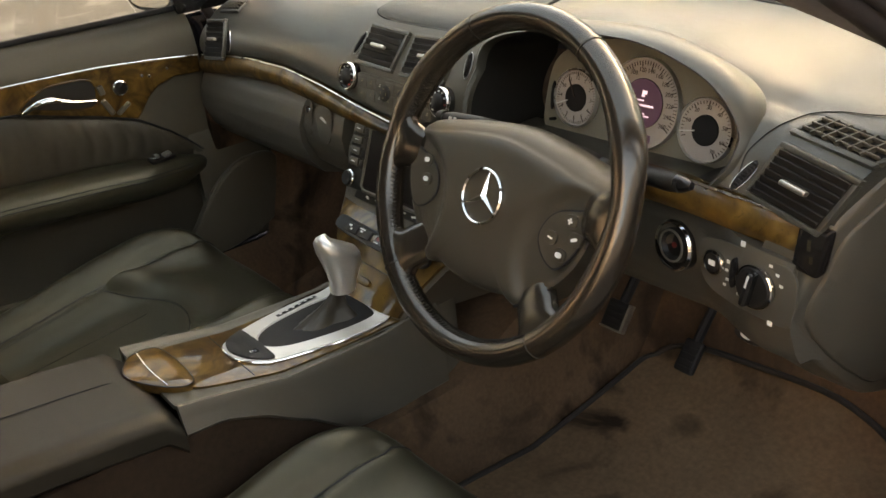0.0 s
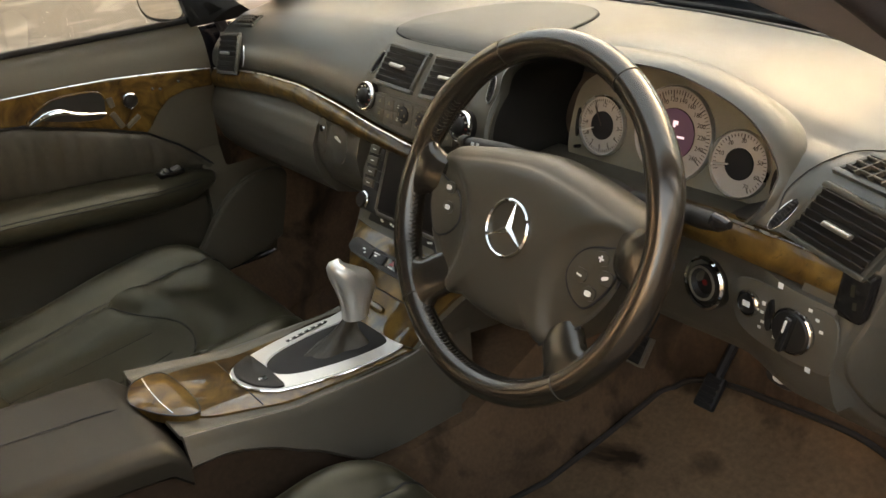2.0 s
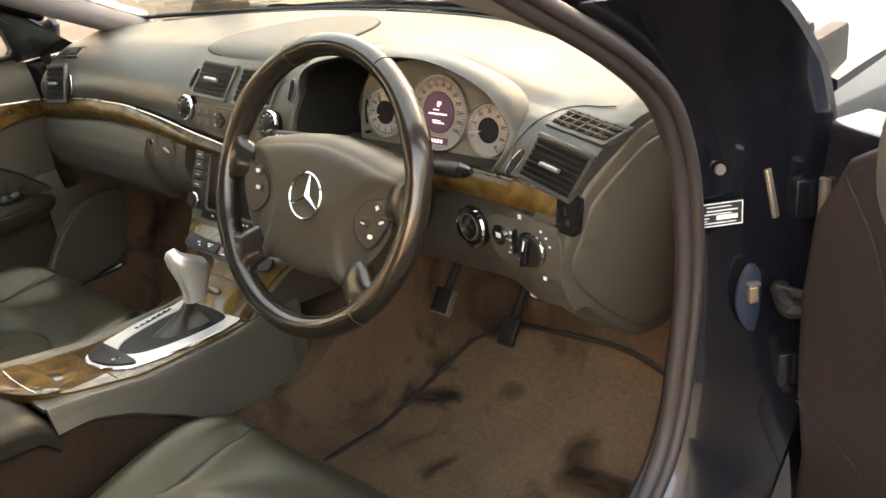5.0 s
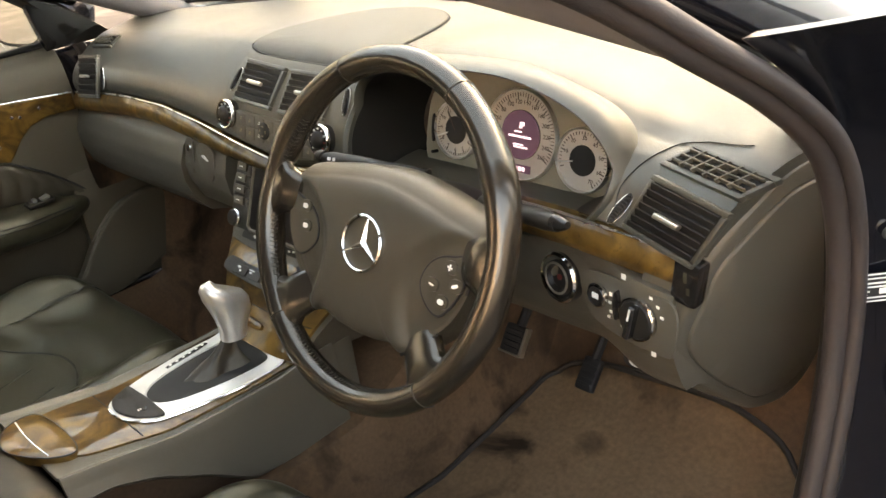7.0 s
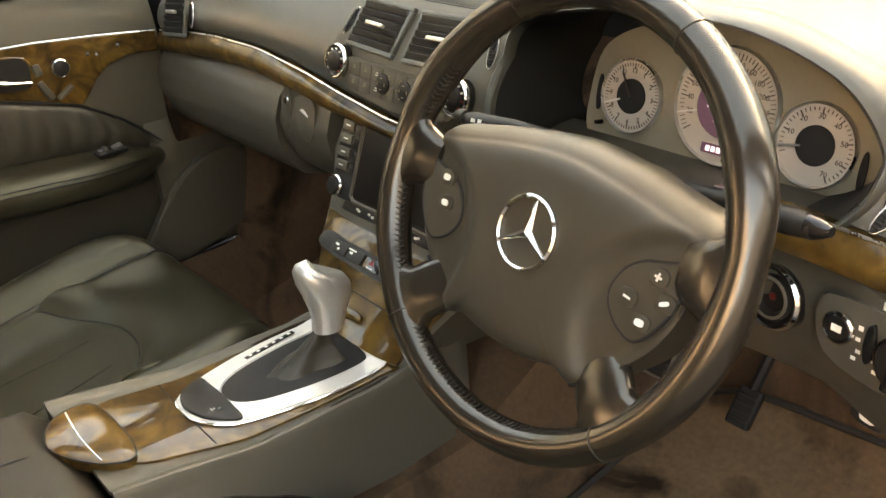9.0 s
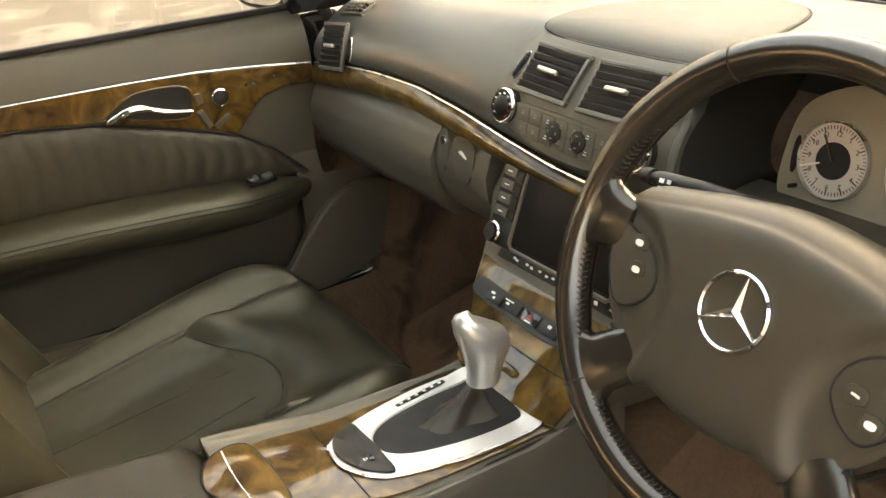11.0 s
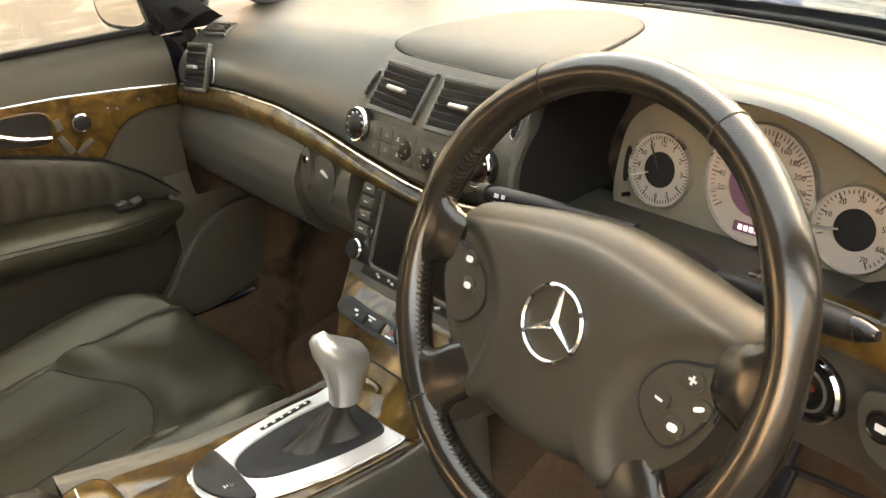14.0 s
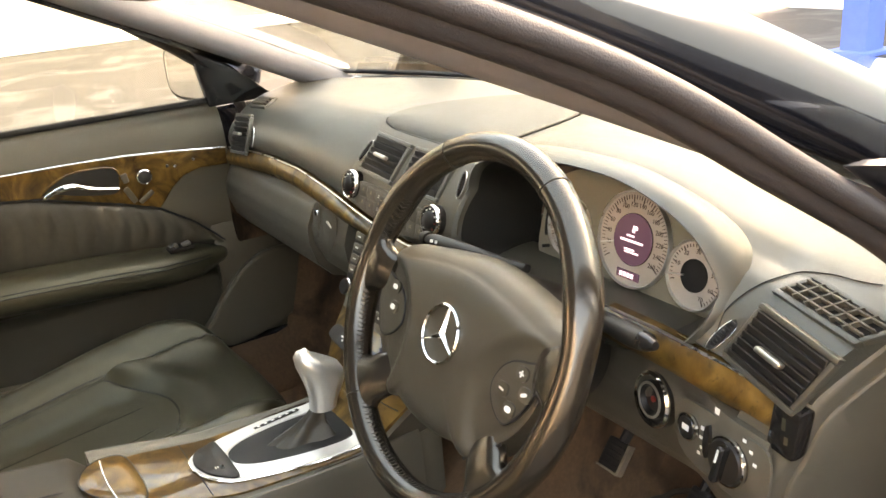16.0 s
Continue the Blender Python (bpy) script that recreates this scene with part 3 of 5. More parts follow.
part("lock_slot", box(0.0015, 0.007, 0.001, lm @ pose(-0.01, 0.016, 0.0045)), BLACK, side)
part("release_handle", prism(ring_curve([(-0.022, 0.024), (0.024, 0.026), (0.028, -0.01), (0.014, -0.034), (-0.012, -0.026)]), 0.0026, lm @ pose(0.038, 0.0, -0.0005), 0.001), TRIM, side)
part("handle_mark", prism(ring_curve([(-0.011, 0.002), (0.006, -0.004), (0.008, -0.002), (-0.004, 0.005)]), 0.001, lm @ pose(0.042, 0.006, 0.0023)), WHITE, side)


def knee_shift(x, z):
    k = min(1, max(0, (x - 0.5) / 0.12))
    return 0.012 - 0.04 * k * k * (3 - 2 * k) * (1 if z > 0.7 else 0.5)


knee = lower_face([(0.178, 0.83), (0.172, 0.815), (0.170, 0.79), (0.178, 0.755), (0.192, 0.72), (0.205, 0.70), (0.26, 0.672), (0.34, 0.645)], 0.19, 0.655, "knee_panel", TRIM, "grey lower panel with switches", knee_shift)
# rounded corner and end cap beside the doorway
CAP = ring_curve([(0.252, 0.950), (0.206, 0.918), (0.166, 0.875), (0.156, 0.826), (0.148, 0.785), (0.158, 0.750), (0.192, 0.706), (0.24, 0.657), (0.285, 0.618), (0.322, 0.592), (0.372, 0.590), (0.40, 0.64), (0.40, 0.80), (0.385, 0.91), (0.33, 0.952)], 6)


def cap_ring(bm, k, off):
    cy, cz = 0.275, 0.765
    return [bm.verts.new((cap_x(cy + (y - cy) * k, cz + (z - cz) * k) + off, cy + (y - cy) * k, cz + (z - cz) * k)) for y, z in CAP]


def cap_mesh(levels):
    bm = bmesh.new()
    rings = [cap_ring(bm, k, off) for k, off in levels]
    for a, b in zip(rings, rings[1:]):
        for i in range(len(CAP)):
            bm.faces.new((a[i], a[(i + 1) % len(CAP)], b[(i + 1) % len(CAP)], b[i]))
    bm.faces.new(rings[-1])
    return bm


part("end_cap", cap_mesh(((1.0, -0.06), (1.0, -0.012), (0.992, -0.005), (0.975, -0.001), (0.95, 0.0), (0.86, 0.0), (0.855, -0.004))), TRIM, dash, "smooth grey dashboard end surround")
part("cap_cover", cap_mesh(((0.85, -0.004), (0.848, 0.001), (0.835, 0.003), (0.6, 0.0035), (0.3, 0.0035))), TRIM, dash, "flat grey dashboard end cover")


# air outlets
def outlet(x, s, w, h, slats, tilt=0, lean=0.0, grid=False, name="air_vent", lift=0.004, bars_across=0):
    m = on_pad(x, s, lift) @ pose(0, 0, 0, 0, 0, tilt)
    sk = Matrix(((1, lean, 0, 0), (0, 1, 0, 0), (0, 0, 1, 0), (0, 0, 0, 1)))
    m = m @ sk
    v = part(name, box(w, h, 0.004, m @ pose(0, 0, -0.004)), BLACK, dash, "black louvred air vent in a grey frame")
    fr = bmesh.new()
    t = 0.006
    for cx, cy, bw, bh in ((0, h / 2 + t / 2, w + 2 * t, t), (0, -h / 2 - t / 2, w + 2 * t, t), (w / 2 + t / 2, 0, t, h), (-w / 2 - t / 2, 0, t, h)):
        box(bw, bh, 0.008, m @ pose(cx, cy, -0.0035), 0.0018, bm=fr)
    part("vent_frame", fr, PAD, v)
    for i in range(slats):
        cy = -h / 2 + h * (i + 0.5) / slats
        part("slat", box(w, 0.0022 if grid else 0.0075, 0.0016 if not grid else 0.006, m @ pose(0, cy, 0.001, 28 if not grid else 0, 0, 0), 0.0006, 1), TRIM if grid else DARK, v)
    for i in range(bars_across):
        cx = -w / 2 + w * (i + 1) / (bars_across + 1)
        part("divider", box(0.0022, h, 0.006, m @ pose(cx, 0, 0.0012)), TRIM, v)
    if not grid:
        part("vent_handle", box(0.034, 0.006, 0.008, m @ pose(0.0, -h * 0.02, 0.006, 0, 0, 0), 0.0025, 3), STEEL, v, "dull silver vent handle")
    return v, m


def thumbwheel(x, s, length, tilt, lift=0.006):
    m = on_pad(x, s, lift) @ pose(0, 0, 0, 0, 0, tilt)
    bz = part("thumbwheel_bezel", prism(oval(0.0068, length / 2 + 0.003, 28), 0.0016, m @ pose(0, 0, -0.002), 0.0006), SATIN, dash, "ribbed dark thumbwheel with bright edge")
    part("wheel_slot", prism(oval(0.0058, length / 2 + 0.002, 28), 0.001, m @ pose(0.0006, 0, -0.0006)), BLACK, bz)
    for i in range(9):
        part("wheel_rib", box(0.006, length / 16, 0.003, m @ pose(0.0006, length * (i - 4) / 9.5, 0.0002 + 0.001 * math.cos((i - 4) / 4.5)), 0.0006, 1), DARK, bz)


# centre fascia: a raised shield that carries vents and climate controls
def fascia_at(x, k):
    s = 0.10 + 0.335 * k
    wide = (0.178 if x < 0 else 0.150) - (0.030 if x < 0 else 0.012) * k * k - 0.008 * (1 - k)
    p = pad_smooth(x * wide, s)
    n = on_pad(x * wide, s).col[2].to_3d()
    return p + n * (0.008 - 0.006 * abs(x) ** 8) * (1 - 0.95 * k ** 3)


part("centre_fascia", sheet(fascia_at, lin(-1, 1, 30), lin(0, 1, 20), (0, 0.03, -0.004)), TRIM, dash, "raised grey centre fascia")
for s in (-1, 1):
    outlet(-0.083 if s < 0 else 0.038, s_at(0.05, 0.941), 0.086 if s < 0 else 0.096, 0.056, 6, lift=0.012, lean=0.06)
    thumbwheel(-0.146 if s < 0 else 0.124, s_at(0.12, 0.944), 0.034, s * 12, 0.008)
# climate panel
cm = on_pad(-0.018, s_at(0, 0.885), 0.011)
clim = part("climate_panel", prism([(x, y) for x, y in ring_curve([(-0.10, 0.020), (-0.05, 0.0235), (0, 0.0245), (0.05, 0.0235), (0.10, 0.020), (0.112, 0.0), (0.10, -0.016), (0.05, -0.024), (0, -0.027), (-0.05, -0.024), (-0.10, -0.016), (-0.112, 0.0)])], 0.003, cm, 0.001), TRIM, dash, "grey climate control panel with buttons")
for i in range(8):
    x = -0.084 + 0.024 * i
    for y in (0.011, -0.008):
        part("button", box(0.0225, 0.0175, 0.002, cm @ pose(x, y - 0.03 * abs(x) ** 1.3, 0.0028), 0.0008), TRIM, clim)
        bars([(x, y - 0.001, 0.005, 0.0012), (x + 0.001, y + 0.002, 0.0032, 0.0012)], cm @ pose(0, 0, 0.0040), WHITE if i % 3 == 2 else PRINT, clim, "button_mark")
for x in (-0.022, 0.022):
    dm_ = cm @ pose(x, 0.002, 0.0036)
    rk = part("round_rocker", lathe([(0.0125, 0), (0.0125, 0.002), (0.011, 0.0032), (0, 0.0036)], dm_, 30), DARK, clim)
    bars([(0, 0.007, 0.004, 0.0014), (0, -0.007, 0.004, 0.0014), (0.007, 0, 0.0014, 0.004), (-0.007, 0, 0.0014, 0.004)], dm_ @ pose(0, 0, 0.0036), PRINT, rk, "button_mark")
for s in (-1, 1):
    km = on_pad(-0.138 if s < 0 else 0.099, s_at(0.118, 0.898), 0.008)
    knob = part("climate_knob", lathe([(0.021, -0.004), (0.022, 0.006), (0.0205, 0.012), (0.0185, 0.013), (0.017, 0.0115), (0.013, 0.0115), (0.0125, 0.015), (0.010, 0.0175), (0, 0.0185)], km, 40), DARK, dash, "round temperature dial with chrome ring")
    part("chrome_ring", lathe([(0.0205, 0.009), (0.0225, 0.0075), (0.0225, 0.011), (0.0208, 0.0135), (0.0195, 0.013)], km, 40, closed=True), CHROME, knob)
    for i in range(9):
        a = math.pi * (1.25 - 1.5 * i / 8)
        part("dial_mark", box(0.0034, 0.0022, 0.001, km @ pose(0.0155 * math.cos(a), 0.0155 * math.sin(a), 0.0125)), WHITE if i < 7 else RED, knob)
# speaker grille on top
SPK = ring_curve([(-0.138, 0.232), (0.0, 0.228), (0.140, 0.232), (0.152, 0.26), (0.128, 0.36), (0.085, 0.44), (0.0, 0.478), (-0.085, 0.44), (-0.128, 0.36), (-0.152, 0.26)], 8)


bm = bmesh.new()
cx, cy = 0.0, 0.3
rings = []
for k in (1.0, 0.985, 0.8, 0.55, 0.3, 0.0001):
    rings.append([bm.verts.new((cx + (x - cx) * k, cy + (y - cy) * k, pad_height(cx + (x - cx) * k, cy + (y - cy) * k) + (0.0035 if k < 0.99 else 0.0005))) for x, y in SPK])
for a, b in zip(rings, rings[1:]):
    for i in range(len(SPK)):
        bm.faces.new((a[i], a[(i + 1) % len(SPK)], b[(i + 1) % len(SPK)], b[i]))
GRILLE = material("perforated_grille", (0.075, 0.073, 0.06), 0.5, bump=0.8, bump_scale=420, bump_kind="cells", vary=0.05)
part("speaker_grille", bm, GRILLE, dash, "finely perforated speaker grille")
part("grille_gap", sweep([(x, y, pad_height(x, y) + 0.001) for x, y in SPK], 0.0016, 6, True), BLACK, dash)
# defroster slot along the screen
for a, b in ((-0.62, -0.02), (0.02, 0.62)):
    part("defroster_slot", sweep([pad_smooth(x, 0.93) + Vector((0, 0, 0.001)) for x in lin(a, b, 24)], 0.0055, 6, flat=0.5), BLACK, dash)
part("sensor_lens", prism(oval(0.06, 0.012, 30), 0.006, on_pad(0.02, 0.975, 0.0), 0.003), SHINY, dash, "glossy dark sensor strip")

# outer vents with gridded demister
for s in (-1, 1):
    if s > 0:
        outlet(0.643, s_at(0.643, 0.902), 0.090, 0.054, 7, lean=0.3, lift=0.006)
        outlet(0.668, s_at(0.668, 0.944), 0.094, 0.024, 3, lean=0.62, grid=True, name="demister_grid", lift=0.004, bars_across=5)
        thumbwheel(0.574, s_at(0.574, 0.896), 0.036, -24, 0.004)
    else:
        outlet(-0.651, s_at(0.65, 0.902), 0.078, 0.070, 7, lean=-0.12, lift=0.006)
        outlet(-0.668, s_at(0.66, 0.953), 0.074, 0.024, 3, lean=-0.2, grid=True, name="demister_grid", lift=0.004, bars_across=5)
        thumbwheel(-0.590, s_at(0.588, 0.905), 0.036, 10, 0.003)
part("vent_crease", sweep([on_pad(p.x, s_at(p.x, p.y), 0.001).translation for p in curve([(0.567, 0.900, 0), (0.571, 0.922, 0), (0.592, 0.945, 0), (0.636, 0.957, 0), (0.685, 0.962, 0)], 6)], 0.0007, 6), BLACK, dash)

# instrument hood and cluster
@functools.lru_cache(maxsize=None)
def lip_y(x, z):
    """The cowl's lip stands a little proud of the pad round its sides."""
    return min(hood_y(HZ + z), pad_smooth(HX + x * 1.04, s_at(HX + x * 1.04, HZ + z * 1.04)).y - 0.004)


hood = bmesh.new()
rings = []
# (outward growth, forward reach, sink) from inside the tunnel round the lip and over the cowl
for grow, reach, sink in ((0.985, 0.012, 0.0), (1.0, 0.0, 0.0), (1.02, -0.003, 0.0), (1.045, 0.002, 0.0), (1.065, 0.014, 0.0), (1.075, 0.03, 0.0), (1.08, 0.062, -1.0), (1.08, 0.085, -2.0)):
    ring = []
    for x, z in edge:
        out = max(0.0, grow - 1.0)
        join = sink < 0
        sink = max(sink, 0.0) if not join else (0.004 if z > 0.03 else 0.02)
        zz = HZ + z * min(grow, 1.0) + out * 0.13 * max(-0.4, min(1.0, (z + 0.02) / 0.08)) - sink
        xx = HX + x * (min(grow, 1.0) + out * 0.9)
        yy = lip_y(x, z) + reach
        if join and z > 0.045:
            zz = pad_height(xx, yy) + (0.0015 if reach < 0.07 else -0.004)
        ring.append(hood.verts.new((xx, yy, zz)))
    rings.append(ring)
for a, b in zip(rings, rings[1:]):
    for i in range(len(edge)):
        hood.faces.new((a[i], a[(i + 1) % len(edge)], b[(i + 1) % len(edge)], b[i]))
hood_ob = part("instrument_hood", hood, PAD, dash, "smooth rounded instrument cowl", 60)
tun = bmesh.new()
rings = []
for grow, y in ((0.985, 0.0), (0.95, 0.03), (0.92, 0.06), (0.9, 0.12)):
    rings.append([tun.verts.new((HX + x * grow, lip_y(x, z) + 0.008 + y, HZ + z * grow)) for x, z in edge])
for a, b in zip(rings, rings[1:]):
    for i in range(len(edge)):
        tun.faces.new((a[i], a[(i + 1) % len(edge)], b[(i + 1) % len(edge)], b[i]))
part("hood_lining", tun, DARK, dash, "dark lining inside the cowl", 60)

tilt = radians(12)
CM = axes(Vector((0.366, 0.262, 0.905)), Vector((1, 0, 0)), Vector((0, math.sin(tilt), math.cos(tilt))), Vector((0, -math.cos(tilt), math.sin(tilt))))
cluster = part("instrument_panel", prism(ring_curve([(-0.165, 0.0), (-0.15, 0.05), (-0.09, 0.078), (0.0, 0.086), (0.09, 0.078), (0.15, 0.05), (0.165, 0.0), (0.16, -0.05), (0.1, -0.062), (0, -0.064), (-0.1, -0.062), (-0.16, -0.05)]), 0.004, CM @ pose(0, 0, -0.006), 0.001), PLATE, dash, "cream and tan instrument cluster with three dials")


def dial(x, y, r, name, hub, marks, big, needle):
    d = part(name, lathe([(r, 0.0), (r, 0.002), (r * hub, 0.002)], CM @ pose(x, y, 0), 56), DIAL, dash, "round cream dial with dark centre")
    part("dial_ring", lathe([(r, 0.0), (r + 0.0025, 0.0), (r + 0.0025, 0.004), (r + 0.001, 0.006), (r, 0.003)], CM @ pose(x, y, 0), 56, closed=True), SATIN, d)
    part("dial_hub", lathe([(r * hub, 0.001), (r * hub, 0.0035), (0, 0.0035)], CM @ pose(x, y, 0), 40), BLACK if name != "speedometer" else SHINY, d)
    bm = bmesh.new()
    a0, a1 = marks[0], marks[1]
    for i in range(marks[2] + 1):
        a = radians(a0 + (a1 - a0) * i / marks[2])
        long = 0.16 if i % big == 0 else 0.09
        box(r * long, 0.0011 if i % big == 0 else 0.0007, 0.0006, CM @ pose(x, y, 0.0023) @ pose(0, 0, 0, 0, 0, math.degrees(a)) @ pose(r * (0.94 - long / 2), 0, 0), bm=bm)
    tagged(part("tick_scale", bm, INK, d), kind="stuff")
    for ang, length, m0 in needle:
        part("needle", box(r * length, 0.0018, 0.001, CM @ pose(x, y, 0.0045, 0, 0, ang) @ pose(r * (0.98 - length / 2) if m0 else r * length / 2, 0, 0)), m0 or INK, d)
    return d


clock = dial(-0.107, 0.001, 0.0365, "clock", 0.5, (90, -270, 60), 5, ((200, 0.62, SATIN), (120, 0.75, None)))
for i, t in enumerate(("12", "1", "2", "3", "4", "5", "6", "7", "8", "9", "10", "11")):
    a = radians(90 - 30 * i)
    writing(t, 0.0075, CM @ pose(-0.107 + 0.0265 * math.cos(a), 0.001 + 0.0265 * math.sin(a), 0.0024), INK, clock, "numeral", 0.0002)
speedo = dial(0.005, 0.012, 0.055, "speedometer", 0.56, (215, -35, 52), 4, ((196, 0.42, SATIN),))
for i in range(14):
    a = radians(215 - 250 * i / 13)
    if i:
        writing(str(20 * i), 0.0078, CM @ pose(0.005 + 0.0405 * math.cos(a), 0.012 + 0.0405 * math.sin(a), 0.0024), INK, speedo, "numeral", 0.0002)
lcd = part("display", lathe([(0.0, 0.0045), (0.0295, 0.0045), (0.0305, 0.0035)], CM @ pose(0.005, 0.012, 0), 44), LCD, speedo, "round violet display with small writing")
bars([(0.003, 0.010, 0.007, 0.0045), (0.001, 0.006, 0.004, 0.003), (-0.003, 0.000, 0.012, 0.0018), (0.0, -0.006, 0.036, 0.0024), (-0.002, -0.016, 0.016, 0.0016), (0.002, -0.019, 0.022, 0.0018)], CM @ pose(0.005, 0.016, 0.0047), LCDTEXT, speedo, "display_line")
part("odometer_window", box(0.036, 0.010, 0.002, CM @ pose(0.005, -0.030, 0.003), 0.0008), LCD, speedo)
bars([(-0.010, 0, 0.004, 0.005), (-0.004, 0, 0.004, 0.005), (0.002, 0, 0.004, 0.005), (0.008, 0, 0.004, 0.005)], CM @ pose(0.005, -0.030, 0.0042), LCDTEXT, speedo, "odometer_digit")
tacho = dial(0.100, -0.004, 0.0365, "rev_counter", 0.5, (200, -60, 35), 5, ((190, 0.62, SATIN),))
for i in range(1, 8):
    a = radians(200 - 260 * i / 7)
    writing(str(10 * i), 0.0072, CM @ pose(0.100 + 0.0265 * math.cos(a), -0.004 + 0.0265 * math.sin(a), 0.0024), INK, tacho, "numeral", 0.0002)
for x in (-0.150, 0.146):
    part("bar_gauge", prism(oval(0.0035, 0.019, 20), 0.002, CM @ pose(x, -0.002 if x < 0 else -0.018, 0.0)), BLACK, cluster)
part("reset_pin", lathe([(0.0025, 0), (0.0022, 0.01), (0, 0.011)], CM @ pose(-0.143, -0.033, 0), 12), DARK, cluster)
part("cluster_shelf", sheet(lambda x, k: Vector((HX + x, 0.186 + k * 0.085, 0.848 + 0.012 * k + 0.004 * math.sin(3 * k))), lin(-0.185, 0.185, 20), lin(0, 1, 8), (0, 0, -0.01)), TRIM, dash)

# ignition, lamp switch and their print
igm = axes(Vector((0.486, 0.184, 0.789)), Vector((0.98, -0.18, 0)).normalized(), Vector((0.0, 0.12, 0.99)).normalized(), Vector((-0.18, -0.97, 0.12)).normalized())
ign = part("ignition_switch", lathe([(0.0305, -0.006), (0.0305, 0.004), (0.027, 0.006), (0.024, 0.003), (0.021, 0.003), (0.0205, 0.008), (0.016, 0.009), (0.013, 0.003), (0, 0.003)], igm, 44), DARK, dash, "round ignition switch with chrome ring")
part("chrome_ring", lathe([(0.0255, 0.003), (0.0305, 0.003), (0.0305, 0.006), (0.028, 0.0085), (0.0258, 0.007)], igm, 44, closed=True), CHROME, ign)
part("inner_ring", lathe([(0.0165, 0.007), (0.02, 0.007), (0.0195, 0.0095), (0.017, 0.0095)], igm, 36, closed=True), STEEL, ign)
part("red_dot", lathe([(0, 0.0045), (0.0035, 0.0045), (0.0035, 0.003)], igm, 20), RED, ign)
lsm = axes(Vector((0.618, 0.146, 0.797)), Vector((0.99, -0.14, 0)).normalized(), Vector((0.0, 0.1, 0.995)).normalized(), Vector((-0.14, -0.98, 0.1)).normalized())
part("switch_plate", prism(ring_curve([(-0.075, 0.028), (0.0, 0.031), (0.042, 0.026), (0.045, -0.02), (0.03, -0.033), (-0.05, -0.03), (-0.078, -0.01)]), 0.003, lsm @ pose(0, 0, -0.003), 0.001), TRIM, dash)
lamp = part("lamp_switch", lathe([(0.0225, -0.002), (0.0225, 0.006), (0.02, 0.010), (0.0, 0.0105)], lsm, 40), DARK, dash, "black rotary lamp switch with grip bar")
part("grip", box(0.008, 0.040, 0.012, lsm @ pose(0, 0, 0.014, 0, 0, -12), 0.003, 3), SHINY, lamp)
part("pointer", box(0.002, 0.014, 0.001, lsm @ pose(0.002, 0.010, 0.0205, 0, 0, -12)), WHITE, lamp)
part("chrome_ring", lathe([(0.0222, 0.004), (0.0238, 0.004), (0.0238, 0.007), (0.0222, 0.008)], lsm, 40, closed=True), CHROME, lamp)
bars([(0.030 * math.cos(radians(a)), 0.030 * math.sin(radians(a)), 0.0042, 0.003) for a in (130, 108, 86, 64, 42, 20, 200, 218)] + [(0.020, -0.034, 0.006, 0.005), (-0.024, 0.038, 0.006, 0.006)], lsm, WHITE, dash, "switch_symbol")
hb = part("headlamp_button", lathe([(0.0125, -0.002), (0.0125, 0.004), (0.0105, 0.006), (0.0, 0.006)], lsm @ pose(-0.058, 0.006, 0), 30), SHINY, dash, "round black button with bright ring")
part("chrome_ring", lathe([(0.0122, 0.002), (0.0138, 0.002), (0.0138, 0.005), (0.0122, 0.006)], lsm @ pose(-0.058, 0.006, 0), 30, closed=True), CHROME, hb)
bars([(-0.058, 0.006, 0.009, 0.006)], lsm @ pose(0, 0, 0.006), WHITE, hb, "button_mark")
part("range_wheel", prism(oval(0.005, 0.017, 20), 0.005, lsm @ pose(-0.03, 0.004, 0), 0.001), SHINY, dash)
bars([(-0.041, 0.012, 0.004, 0.004), (-0.042, 0.002, 0.004, 0.003), (-0.040, -0.008, 0.004, 0.003), (-0.043, -0.015, 0.004, 0.003)], lsm, WHITE, dash, "switch_symbol")
pbm = axes(Vector((0.580, 0.196, 0.702)), Vector((0.97, -0.2, 0)).normalized(), Vector((0.1, 0.5, 0.86)).normalized(), Vector((-0.17, -0.84, 0.5)).normalized())
rel = part("brake_release", prism(oval(0.02, 0.011, 24, power=3), 0.006, pbm @ pose(0, 0, -0.002), 0.002), DARK, dash)
part("release_symbol", prism(oval(0.009, 0.0075, 24, power=3), 0.001, pbm @ pose(0, 0, 0.0045)), WHITE, rel)
writing("P", 0.011, pbm @ pose(0, 0, 0.0058), INK, rel, "letter", 0.0002)

# centre stack: radio, switches and walnut panel
STACK = [(0.176, 0.818, 0.178), (0.150, 0.775, 0.182), (0.137, 0.72, 0.180), (0.118, 0.695, 0.168), (0.088, 0.672, 0.146), (0.068, 0.645, 0.126), (0.045, 0.618, 0.112), (0.028, 0.600, 0.106)]


def stack_at(x, k):
    i = range(len(STACK))
    y, z, w = (float(np.interp(k, i, [p[j] for p in STACK])) for j in range(3))
    return Vector((x * w, y + 0.012 * abs(x) ** 4, z))


def on_stack(x, k, lift=0.0):
    p, q = stack_at(0, max(0, k - 0.15)), stack_at(0, min(7, k + 0.15))
    up = (p - q).normalized()
    n = Vector((1, 0, 0)).cross(up)
    o = stack_at(0, k)
    return axes(Vector((x, o.y, o.z)) + n * lift, Vector((1, 0, 0)), up, n)


